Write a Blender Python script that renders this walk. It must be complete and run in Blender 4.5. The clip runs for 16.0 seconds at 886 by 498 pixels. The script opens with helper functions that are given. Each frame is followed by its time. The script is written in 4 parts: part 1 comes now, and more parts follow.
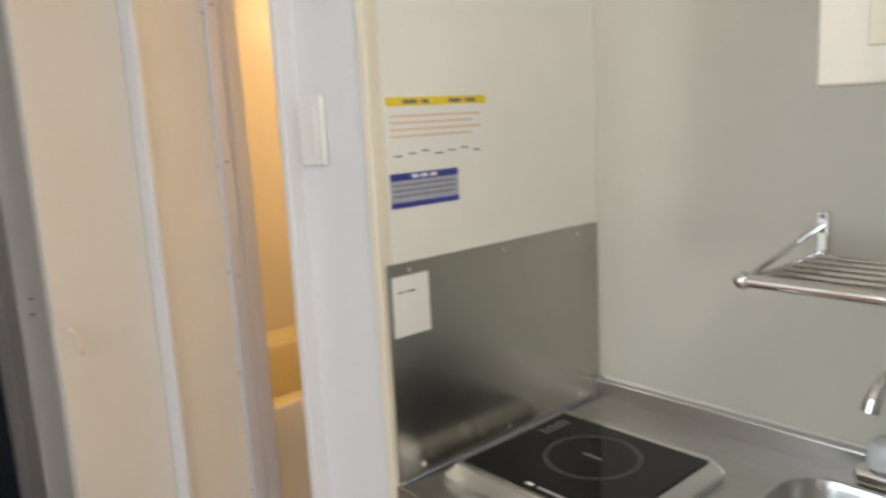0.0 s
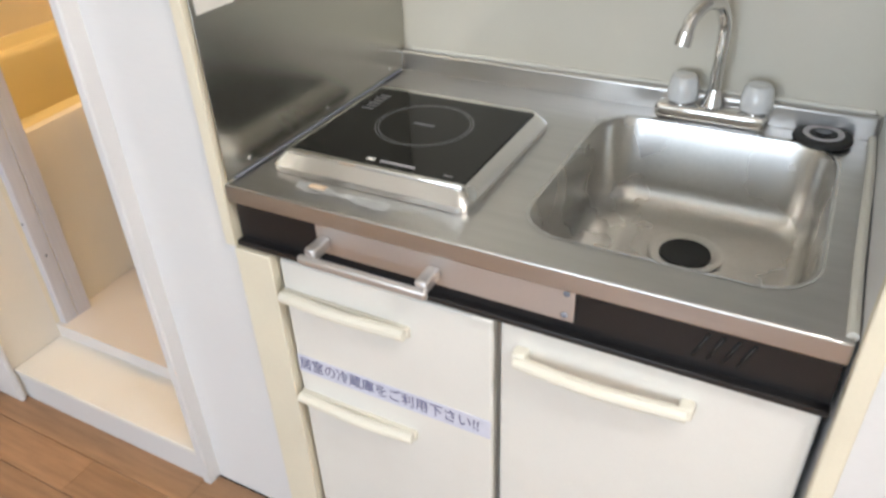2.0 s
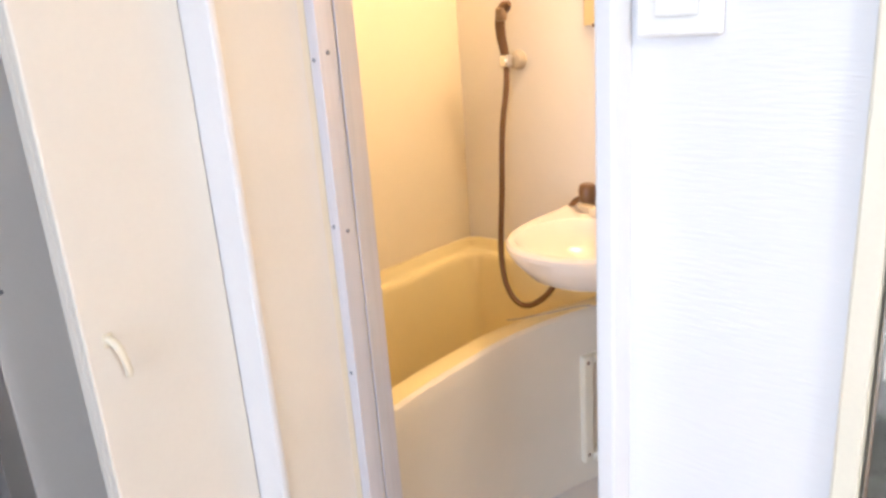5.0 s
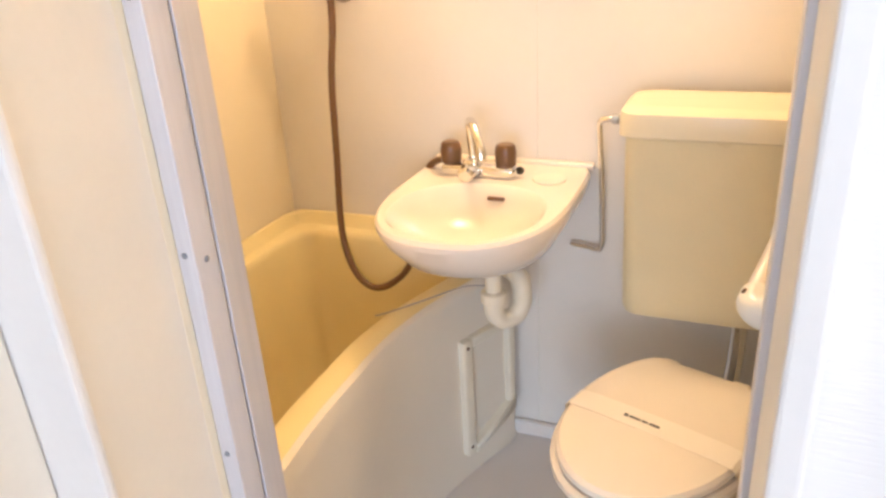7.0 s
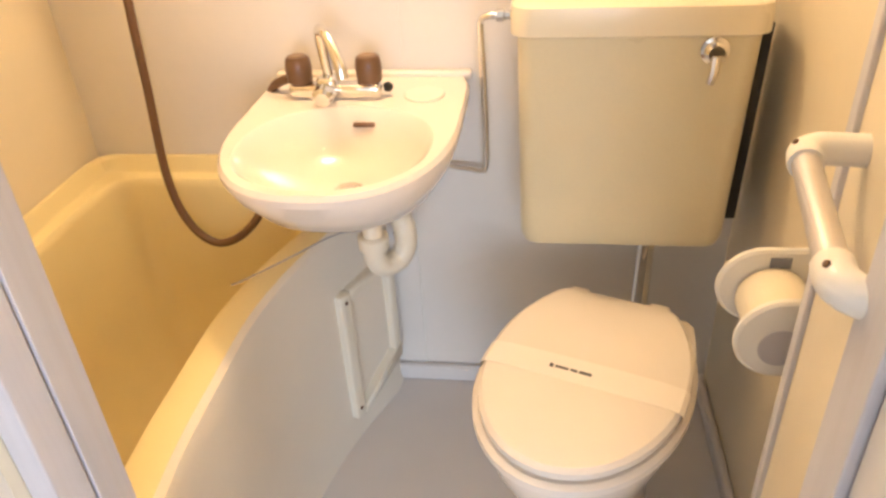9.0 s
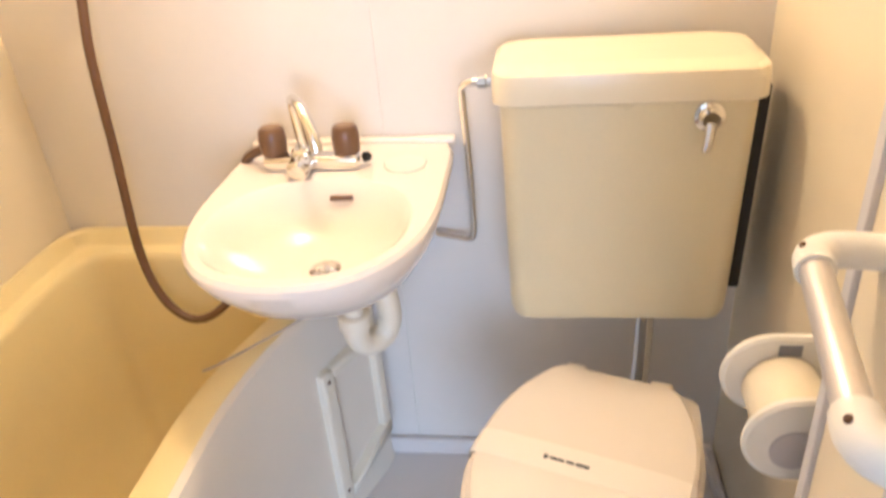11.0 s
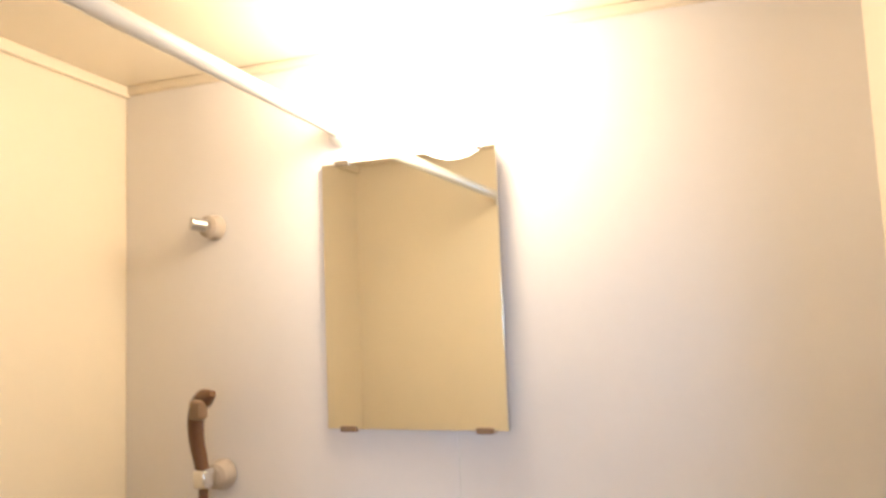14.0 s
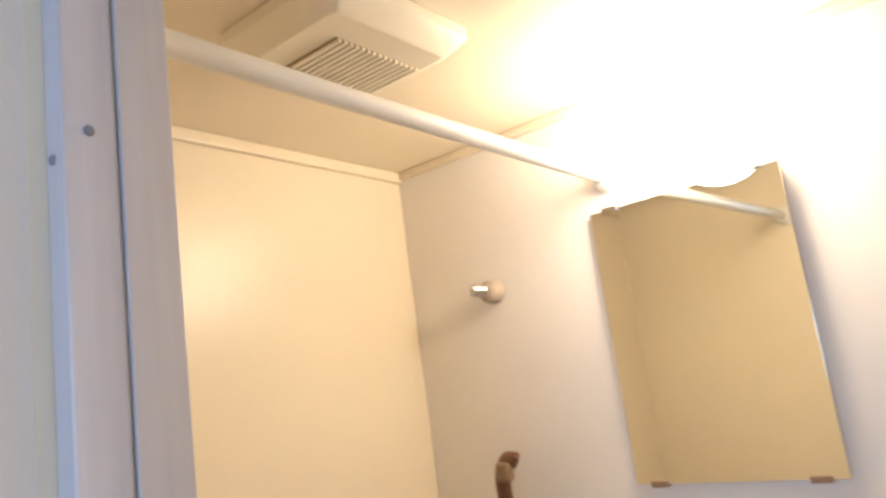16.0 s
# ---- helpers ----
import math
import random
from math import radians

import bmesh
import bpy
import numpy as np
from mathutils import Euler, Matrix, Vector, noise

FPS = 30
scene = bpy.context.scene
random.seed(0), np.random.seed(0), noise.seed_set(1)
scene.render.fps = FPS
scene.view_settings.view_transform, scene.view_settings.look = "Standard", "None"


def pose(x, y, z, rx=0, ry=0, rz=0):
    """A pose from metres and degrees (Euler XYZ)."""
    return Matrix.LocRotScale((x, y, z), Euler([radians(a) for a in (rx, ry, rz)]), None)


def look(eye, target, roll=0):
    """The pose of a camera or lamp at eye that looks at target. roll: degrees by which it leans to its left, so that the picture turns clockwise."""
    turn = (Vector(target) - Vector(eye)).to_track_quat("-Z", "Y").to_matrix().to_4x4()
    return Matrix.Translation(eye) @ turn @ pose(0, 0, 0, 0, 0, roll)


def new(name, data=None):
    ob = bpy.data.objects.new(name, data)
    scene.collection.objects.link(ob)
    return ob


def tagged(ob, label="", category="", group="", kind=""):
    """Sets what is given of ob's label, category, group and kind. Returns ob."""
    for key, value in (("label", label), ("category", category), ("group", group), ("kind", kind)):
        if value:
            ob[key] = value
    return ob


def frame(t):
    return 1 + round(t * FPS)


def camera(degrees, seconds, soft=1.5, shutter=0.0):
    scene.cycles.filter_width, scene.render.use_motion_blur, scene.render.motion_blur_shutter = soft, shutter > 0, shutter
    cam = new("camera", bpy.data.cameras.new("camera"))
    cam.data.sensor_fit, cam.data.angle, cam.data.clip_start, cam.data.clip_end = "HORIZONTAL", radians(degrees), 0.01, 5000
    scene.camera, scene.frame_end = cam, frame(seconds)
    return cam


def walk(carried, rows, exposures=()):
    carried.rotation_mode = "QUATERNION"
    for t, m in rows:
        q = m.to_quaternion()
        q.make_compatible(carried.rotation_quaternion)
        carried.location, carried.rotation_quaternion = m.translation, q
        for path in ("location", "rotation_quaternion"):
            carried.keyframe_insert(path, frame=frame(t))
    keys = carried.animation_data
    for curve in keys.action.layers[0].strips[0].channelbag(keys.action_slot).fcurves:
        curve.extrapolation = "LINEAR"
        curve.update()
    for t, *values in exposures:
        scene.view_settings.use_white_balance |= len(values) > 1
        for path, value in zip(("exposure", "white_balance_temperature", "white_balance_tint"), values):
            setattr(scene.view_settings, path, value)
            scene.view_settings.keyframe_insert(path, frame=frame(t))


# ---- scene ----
# ---- camera and walk ----
cam = camera(61.7, 16.0, soft=2.7, shutter=0.4)
PATH = [
    (0, (0.962, -0.713, 1.445), (-0.518, 0.587, 1.095), -3.0),
    (0.5, (0.867, -0.695, 1.452), (-0.294, 0.858, 0.958), -2.8),
    (1, (0.8, -0.703, 1.454), (-0.178, 0.862, 0.682), -1.9),
    (1.5, (0.792, -0.725, 1.404), (-0.077, 0.792, 0.433), -1.7),
    (2, (0.801, -0.748, 1.376), (-0.002, 0.708, 0.265), -2.4),
    (2.5, (0.775, -0.728, 1.36), (-0.187, 0.607, 0.223), -4.1),
    (3, (0.707, -0.669, 1.375), (-0.521, 0.575, 0.403), -4.1),
    (3.5, (0.596, -0.674, 1.386), (-0.793, 0.512, 0.572), -3.7),
    (4, (0.395, -0.712, 1.383), (-0.968, 0.569, 0.674), -3.8),
    (4.5, (0.244, -0.697, 1.378), (-1.091, 0.582, 0.616), -4.2),
    (5, (0.120, -0.645, 1.405), (-1.182, 0.747, 0.805), -4.2),
    (5.2, (0.104, -0.617, 1.402), (-1.212, 0.768, 0.818), -4.1),
    (7.3, (-0.323, -0.419, 1.401), (-1.01, 1.268, 0.575), -3.4),
    (7.5, (-0.334, -0.385, 1.374), (-1.028, 1.295, 0.539), -3.5),
    (8, (-0.365, -0.32, 1.374), (-0.962, 1.315, 0.391), -2.2),
    (8.5, (-0.435, -0.272, 1.348), (-0.797, 1.403, 0.316), -2.6),
    (8.7, (-0.454, -0.255, 1.354), (-0.716, 1.414, 0.284), -3.0),
    (10.8, (-0.442, -0.144, 1.356), (-0.711, 1.541, 0.314), -4.8),
    (11, (-0.431, -0.133, 1.368), (-0.7, 1.588, 0.386), -4.7),
    (11.5, (-0.427, -0.148, 1.377), (-0.72, 1.674, 0.608), -4.5),
    (12, (-0.43, -0.143, 1.408), (-0.736, 1.743, 0.817), -4.2),
    (12.5, (-0.433, -0.148, 1.418), (-0.771, 1.797, 1.098), -4.3),
    (13, (-0.408, -0.133, 1.495), (-0.779, 1.824, 1.322), -3.3),
    (13.5, (-0.33, -0.077, 1.507), (-0.863, 1.851, 1.539), -2.1),
    (14, (-0.334, -0.084, 1.528), (-0.962, 1.805, 1.724), -2.3),
    (14.5, (-0.35, -0.089, 1.526), (-1.106, 1.743, 1.797), -3.6),
    (15, (-0.351, -0.087, 1.534), (-1.239, 1.685, 1.793), -5.4),
    (15.5, (-0.355, -0.081, 1.534), (-1.42, 1.582, 1.854), -6.1),
    (15.7, (-0.377, -0.092, 1.552), (-1.489, 1.535, 1.89), -6.4),
    (16, (-0.37, -0.088, 1.54), (-1.572, 1.464, 1.923), -7.9),
]
EXPOSURES = [(0.0, -0.52, 6300, 10), (0.7, -0.46, 6300, 10), (1.5, -0.05, 6200, 10), (2.2, 0.02, 6150, 10), (3.4, 0.34, 5850, 11), (4.5, 0.38, 5700, 12), (5.0, 0.35, 5650, 13), (7.5, 0.3, 5900, 12), (8.5, 0.34, 5950, 12), (11.0, 0.47, 5100, 12), (12.5, 0.2, 4650, 11), (13.6, -0.15, 4700, 10), (14.6, -0.54, 4850, 10), (16.0, -0.55, 4750, 10)]
walk(cam, [(t, look(eye, target, roll)) for t, eye, target, roll in PATH], EXPOSURES)

# ---- world and lights ----
world = bpy.data.worlds.new("sky")
scene.world = world
world.use_nodes = True
sky = world.node_tree.nodes.new("ShaderNodeTexSky")
sky.sky_type = "NISHITA"
sky.sun_disc = False
sky.sun_elevation, sky.sun_rotation = radians(40), radians(200)
background = world.node_tree.nodes["Background"]
world.node_tree.links.new(sky.outputs[0], background.inputs[0])
background.inputs[1].default_value = 0.1


def lamp(name, kind, place, target, power, colour, **size):
    data = bpy.data.lights.new(name, kind)
    data.energy, data.color = power, colour
    if kind == "AREA":
        data.shape, data.size, data.size_y = "RECTANGLE", size["w"], size["h"]
    else:
        data.shadow_soft_size = size["radius"]
    ob = new(name, data)
    ob.matrix_world = look(place, target)
    return ob


# daylight in the opening of the living room's window, the corridor's ceiling light and the bathroom's globe
lamp("window_daylight", "AREA", (0.35, -4.12, 1.35), (0.2, 0, 1.1), 74, (0.80, 0.90, 1.0), w=2.0, h=1.7)
lamp("ceiling_bulb", "POINT", (1.5, -0.6, 2.20), (1.5, -0.6, 0), 42, (1.0, 0.96, 0.90), radius=0.09)
lamp("globe_bulb", "POINT", (-0.735, 0.985, 1.91), (-0.735, 0.985, 0), 10, (1.0, 0.65, 0.31), radius=0.07)

# ---- materials ----


def material(name, colour, rough=0.5, metal=0.0, vary=0.05, scale=6.0, bump=0.0, grain=200.0, coat=0.0, stretch=None, spec=0.5, stain=0.0):
    """A surface with colour variation at two scales, and fine relief."""
    m = bpy.data.materials.new(name)
    m.use_nodes = True
    n, l = m.node_tree.nodes, m.node_tree.links
    b = n["Principled BSDF"]
    b.inputs["Metallic"].default_value = metal
    b.inputs["Coat Weight"].default_value = coat
    b.inputs["Specular IOR Level"].default_value = spec
    where = n.new("ShaderNodeTexCoord")
    place = n.new("ShaderNodeMapping")
    if stretch:
        place.inputs["Scale"].default_value = stretch
    geo = n.new("ShaderNodeNewGeometry")
    l.new(geo.outputs["Position"], place.inputs["Vector"])
    big = n.new("ShaderNodeTexNoise")
    big.inputs["Scale"].default_value, big.inputs["Detail"].default_value = scale, 4
    fine = n.new("ShaderNodeTexNoise")
    fine.inputs["Scale"].default_value, fine.inputs["Detail"].default_value = grain, 2
    l.new(place.outputs[0], big.inputs["Vector"])
    l.new(place.outputs[0], fine.inputs["Vector"])
    both = n.new("ShaderNodeMath")
    both.operation = "MULTIPLY_ADD"
    l.new(fine.outputs[0], both.inputs[0])
    both.inputs[1].default_value = 0.4
    l.new(big.outputs[0], both.inputs[2])
    spread = n.new("ShaderNodeMapRange")
    spread.inputs[1].default_value, spread.inputs[2].default_value = 0.4, 1.0
    spread.inputs[3].default_value, spread.inputs[4].default_value = 1 - vary, 1 + vary
    l.new(both.outputs[0], spread.inputs[0])
    mix = n.new("ShaderNodeMix")
    mix.data_type, mix.blend_type = "RGBA", "MULTIPLY"
    mix.inputs["Factor"].default_value = 1
    mix.inputs["A"].default_value = (*colour, 1)
    l.new(spread.outputs[0], mix.inputs["B"])
    last = mix.outputs["Result"]
    if stain:
        spots = n.new("ShaderNodeTexNoise")
        spots.inputs["Scale"].default_value, spots.inputs["Detail"].default_value = 9.0, 6
        l.new(geo.outputs["Position"], spots.inputs["Vector"])
        gate = n.new("ShaderNodeMapRange")
        gate.inputs[1].default_value, gate.inputs[2].default_value = 0.55, 0.75
        gate.inputs[4].default_value = stain
        l.new(spots.outputs[0], gate.inputs[0])
        dirty = n.new("ShaderNodeMix")
        dirty.data_type = "RGBA"
        l.new(gate.outputs[0], dirty.inputs["Factor"])
        l.new(last, dirty.inputs["A"])
        dirty.inputs["B"].default_value = (colour[0] * 0.72, colour[1] * 0.66, colour[2] * 0.56, 1)
        last = dirty.outputs["Result"]
    l.new(last, b.inputs["Base Color"])
    r = n.new("ShaderNodeMapRange")
    r.inputs[3].default_value, r.inputs[4].default_value = max(0.01, rough - 0.03), min(1, rough + 0.04)
    l.new(big.outputs[0], r.inputs[0])
    l.new(r.outputs[0], b.inputs["Roughness"])
    if bump:
        d = n.new("ShaderNodeBump")
        d.inputs["Strength"].default_value, d.inputs["Distance"].default_value = bump, 0.002
        l.new(fine.outputs[0], d.inputs["Height"])
        l.new(d.outputs[0], b.inputs["Normal"])
    return m


def glowing(name, colour, power):
    m = bpy.data.materials.new(name)
    m.use_nodes = True
    b = m.node_tree.nodes["Principled BSDF"]
    b.inputs["Base Color"].default_value = (*colour, 1)
    b.inputs["Emission Color"].default_value = (*colour, 1)
    b.inputs["Emission Strength"].default_value = power
    return m


WALLPAPER = material("wallpaper", (0.83, 0.81, 0.74), 0.75, bump=0.35, grain=420, vary=0.03)
RIBBED_PAPER = material("ribbed_wallpaper", (0.75, 0.74, 0.745), 0.6, bump=0.28, grain=300, vary=0.03, scale=3, stretch=(0.12, 1, 1))
FRAME_STEEL = material("cooker_frame_steel", (0.76, 0.75, 0.74), 0.26, 1.0, vary=0.06)
KITCHEN_PANEL = material("kitchen_wall_panel", (0.63, 0.60, 0.52), 0.35, bump=0.03, vary=0.03)
WHITE_PAINT = material("white_paint", (0.74, 0.73, 0.735), 0.42, bump=0.06, grain=90, vary=0.03, scale=3)
CREAM_TRIM = material("cream_trim", (0.78, 0.72, 0.58), 0.4, vary=0.05, bump=0.05)
CREAM_DOOR = material("cream_door", (0.77, 0.71, 0.62), 0.45, vary=0.03, bump=0.08, grain=120)
BATH_WHITE = material("bath_wall_white", (0.78, 0.74, 0.70), 0.32, vary=0.02, bump=0.05, grain=60)
BATH_IVORY = material("bath_wall_ivory", (0.79, 0.70, 0.53), 0.30, vary=0.02, bump=0.05, grain=60)
# one ivory tub: inside deepened for bounced lamp light, apron greyed for daylight
TUB_IVORY_BOUNCE = material("tub_ivory_bounce", (0.79, 0.67, 0.36), 0.35, vary=0.03, coat=0.1)
TUB_APRON = material("tub_apron", (0.80, 0.74, 0.64), 0.5, vary=0.03, coat=0.0)
BATH_FLOOR = material("bath_floor_resin", (0.74, 0.70, 0.68), 0.4, vary=0.04, bump=0.15, grain=300)
PORCELAIN = material("porcelain", (0.82, 0.75, 0.68), 0.18, vary=0.02, coat=0.3)
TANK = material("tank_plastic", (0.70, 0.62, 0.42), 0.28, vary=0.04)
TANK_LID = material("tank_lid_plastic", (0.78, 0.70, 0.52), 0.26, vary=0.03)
LID_PLASTIC = material("toilet_seat_plastic", (0.83, 0.76, 0.68), 0.2, vary=0.02)
TAUPE = material("taupe_plastic", (0.46, 0.39, 0.30), 0.35, vary=0.06)
CHROME = material("chrome", (0.78, 0.77, 0.76), 0.10, 1.0, vary=0.05)
STEEL = material("brushed_steel", (0.58, 0.57, 0.56), 0.29, 1.0, vary=0.08, scale=5, bump=0.05, grain=120, stretch=(1, 10, 10))
STEEL_PANEL = material("steel_panel", (0.47, 0.455, 0.415), 0.25, 1.0, vary=0.03, scale=4, bump=0.015, grain=90, stretch=(3, 1, 3))
SINK_STEEL = material("sink_steel", (0.64, 0.63, 0.61), 0.27, 1.0, vary=0.10, scale=5, bump=0.06, grain=120)
ALUMINIUM = material("aluminium", (0.64, 0.63, 0.68), 0.45, 0.15, vary=0.06, stretch=(20, 20, 1))
ALU_PLATE = material("aluminium_plate", (0.66, 0.63, 0.62), 0.4, 0.85, vary=0.05)
GLASS_BLACK = material("black_glass", (0.006, 0.006, 0.006), 0.06, vary=0.1, spec=0.25)
GREY_PRINT = material("grey_print", (0.16, 0.16, 0.17), 0.4)
BLACK_PLASTIC = material("black_plastic", (0.015, 0.014, 0.015), 0.3, vary=0.2)
# black rubber; also colours the shade strip beside the toilet tank
RUBBER_AND_SHADE = material("black_rubber_and_shade", (0.02, 0.02, 0.02), 0.6, vary=0.2)
BROWN_PLASTIC = material("brown_plastic", (0.15, 0.075, 0.035), 0.3, vary=0.08)
BROWN_LIGHT = material("brown_spray_face", (0.25, 0.16, 0.09), 0.35)
FRIDGE = material("fridge_enamel", (0.78, 0.76, 0.72), 0.35, vary=0.03, bump=0.05, stain=0.08)
HANDLE_CREAM = material("cream_handle", (0.80, 0.76, 0.66), 0.35, vary=0.04)
PLASTIC_WHITE = material("white_plastic", (0.82, 0.80, 0.76), 0.3, vary=0.03)
PLASTIC_IVORY = material("ivory_plastic", (0.80, 0.73, 0.58), 0.35, vary=0.04)
PVC = material("pvc_pipe", (0.80, 0.74, 0.62), 0.35, vary=0.04, stain=0.15)
CLEAR_KNOB = material("frosted_acrylic", (0.72, 0.73, 0.74), 0.15, vary=0.05, coat=0.5)
BAND_PAPER = material("sanitary_band_paper", (0.85, 0.79, 0.72), 0.45, vary=0.02)
PAPER = material("paper", (0.82, 0.81, 0.77), 0.8, vary=0.02)
YELLOW_PRINT = material("yellow_print", (0.80, 0.62, 0.04), 0.6)
BLUE_PRINT = material("blue_print", (0.04, 0.05, 0.28), 0.5)
GREY_PAPER = material("grey_print_paper", (0.40, 0.41, 0.48), 0.6, vary=0.1, scale=90)
PALE_PRINT = material("pale_orange_print", (0.75, 0.58, 0.42), 0.7)
INK = material("ink", (0.06, 0.06, 0.07), 0.6)
TAPE = material("label_tape", (0.66, 0.67, 0.78), 0.35, vary=0.06, scale=60)
TAPE_INK = material("label_ink", (0.10, 0.10, 0.24), 0.5)
FILM = material("clear_film_scrap", (0.78, 0.78, 0.78), 0.15, vary=0.1)
NAVY = material("navy_steel_door", (0.012, 0.018, 0.035), 0.45, vary=0.15, bump=0.1, grain=260)
DOOR_FRAME_GREY = material("grey_door_frame", (0.42, 0.43, 0.47), 0.4, 0.3, vary=0.06)
MIRROR = material("mirror_silver", (0.86, 0.86, 0.78), 0.015, 1.0, vary=0.01)
GLOBE = glowing("globe_glass", (1.0, 0.75, 0.44), 18.0)
DIFFUSER = glowing("ceiling_light_glass", (1.0, 0.95, 0.86), 9.0)
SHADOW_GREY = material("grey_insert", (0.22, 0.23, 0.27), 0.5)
GREY_HUB = material("grey_hub", (0.52, 0.50, 0.53), 0.5)
SILICONE = material("sealant", (0.78, 0.76, 0.70), 0.5, vary=0.06)
VENT_SHADE = material("vent_slot_shade", (0.30, 0.22, 0.10), 0.7)
CORD = material("grey_cord", (0.35, 0.33, 0.32), 0.5)


def wood_floor():
    m = material("oak_floor", (0.34, 0.19, 0.10), 0.35, vary=0.25, scale=5, grain=60, bump=0.1, stretch=(1.2, 14, 14))
    n, l = m.node_tree.nodes, m.node_tree.links
    info = n.new("ShaderNodeObjectInfo")
    hue = n.new("ShaderNodeHueSaturation")
    tone = n.new("ShaderNodeMapRange")
    tone.inputs[3].default_value, tone.inputs[4].default_value = 0.9, 1.1
    l.new(info.outputs["Random"], tone.inputs[0])
    l.new(tone.outputs[0], hue.inputs["Value"])
    b = n["Principled BSDF"]
    l.new(b.inputs["Base Color"].links[0].from_socket, hue.inputs["Color"])
    l.new(hue.outputs[0], b.inputs["Base Color"])
    return m


def stone_floor():
    m = material("stone_vinyl", (0.20, 0.16, 0.13), 0.5, vary=0.3, scale=30, grain=90, bump=0.2)
    n, l = m.node_tree.nodes, m.node_tree.links
    geo = n.new("ShaderNodeNewGeometry")
    cells = n.new("ShaderNodeTexVoronoi")
    cells.inputs["Scale"].default_value = 30
    warp = n.new("ShaderNodeTexNoise")
    warp.inputs["Scale"].default_value = 14
    add = n.new("ShaderNodeMix")
    add.data_type, add.inputs["Factor"].default_value = "RGBA", 0.12
    l.new(geo.outputs["Position"], add.inputs["A"])
    l.new(warp.outputs["Color"], add.inputs["B"])
    l.new(add.outputs["Result"], cells.inputs["Vector"])
    ramp = n.new("ShaderNodeValToRGB")
    ramp.color_ramp.elements[0].color = (0.09, 0.065, 0.05, 1)
    ramp.color_ramp.elements[1].color = (0.34, 0.29, 0.24, 1)
    bw = n.new("ShaderNodeSeparateColor")
    l.new(cells.outputs["Color"], bw.inputs[0])
    l.new(bw.outputs[0], ramp.inputs[0])
    l.new(ramp.outputs[0], n["Principled BSDF"].inputs["Base Color"])
    return m


OAK = wood_floor()
STONE = stone_floor()

# ---- mesh helpers ----


def thing(name, base, label, category, group="", kind=""):
    ob = new(name)
    ob.empty_display_size = 0.05
    ob.location = base
    ob["base"] = tuple(base)
    return tagged(ob, label, category, group, kind)


def finish(name, bm, mat, origin, angle=35):
    bmesh.ops.recalc_face_normals(bm, faces=bm.faces)
    bmesh.ops.translate(bm, verts=bm.verts, vec=[-v for v in origin])
    for e in bm.edges:
        e.smooth = len(e.link_faces) == 2 and e.calc_face_angle(0) < radians(angle)
    data = bpy.data.meshes.new(name)
    bm.to_mesh(data)
    bm.free()
    data.materials.append(mat)
    return new(name, data)


def part(name, bm, mat, parent, label=""):
    """One mesh, given in world coordinates, under a thing or a part."""
    root = parent
    while root.parent:
        root = root.parent
    ob = finish(name, bm, mat, root["base"])
    ob.parent = parent
    return tagged(ob, label)


def single(name, bm, mat, base, label="", category="", group="", kind=""):
    ob = finish(name, bm, mat, base)
    ob.location = base
    ob["base"] = tuple(base)
    return tagged(ob, label, category, group, kind)


def box(x0, x1, y0, y1, z0, z1, round_by=0.0, steps=2, bm=None):
    bm2 = bmesh.new()
    bmesh.ops.create_cube(bm2, size=1)
    for v in bm2.verts:
        v.co = ((x0 + x1) / 2 + v.co.x * (x1 - x0), (y0 + y1) / 2 + v.co.y * (y1 - y0), (z0 + z1) / 2 + v.co.z * (z1 - z0))
    if round_by:
        bmesh.ops.bevel(bm2, geom=bm2.edges[:], offset=round_by, segments=steps, profile=0.5, affect="EDGES")
        bm2.normal_update()
        for f in bm2.faces:
            f.smooth = max(abs(c) for c in f.normal) < 0.9999
    return merge(bm, bm2)


def merge(bm, other):
    if bm is None:
        return other
    data = bpy.data.meshes.new("joined")
    other.to_mesh(data)
    other.free()
    bm.from_mesh(data)
    bpy.data.meshes.remove(data)
    return bm


def loft(loops, close_first=True, close_last=True, bm=None):
    """Skins closed loops of equal length."""
    bm = bm or bmesh.new()
    rows = [[bm.verts.new(p) for p in loop] for loop in loops]
    n = len(rows[0])
    for a, b in zip(rows, rows[1:]):
        for i in range(n):
            bm.faces.new((a[i], a[(i + 1) % n], b[(i + 1) % n], b[i])).smooth = True
    if close_first:
        bm.faces.new(rows[0][::-1])
    if close_last:
        bm.faces.new(rows[-1])
    return bm


def smooth_path(points, per=8):
    """Catmull-Rom through the points."""
    p = [Vector(q) for q in points]
    p = [p[0] * 2 - p[1]] + p + [p[-1] * 2 - p[-2]]
    out = []
    for i in range(1, len(p) - 2):
        for k in range(per):
            t = k / per
            a, b, c, d = p[i - 1:i + 3]
            out.append(0.5 * (2 * b + (c - a) * t + (2 * a - 5 * b + 4 * c - d) * t * t + (3 * b - a - 3 * c + d) * t ** 3))
    return out + [p[-2]]


def tube(points, radius, sides=14, bm=None, curved=True, per=8):
    pts = smooth_path(points, per) if curved else [Vector(q) for q in points]
    side = None
    loops = []
    for i, p in enumerate(pts):
        d = (pts[min(i + 1, len(pts) - 1)] - pts[max(i - 1, 0)]).normalized()
        side = (side - d * side.dot(d)).normalized() if side is not None and (side - d * side.dot(d)).length > 1e-4 else d.orthogonal().normalized()
        up = d.cross(side)
        r = radius(i / (len(pts) - 1)) if callable(radius) else radius
        loops.append([p + side * math.cos(a) * r + up * math.sin(a) * r for a in (2 * math.pi * k / sides for k in range(sides))])
    return loft(loops, bm=bm)


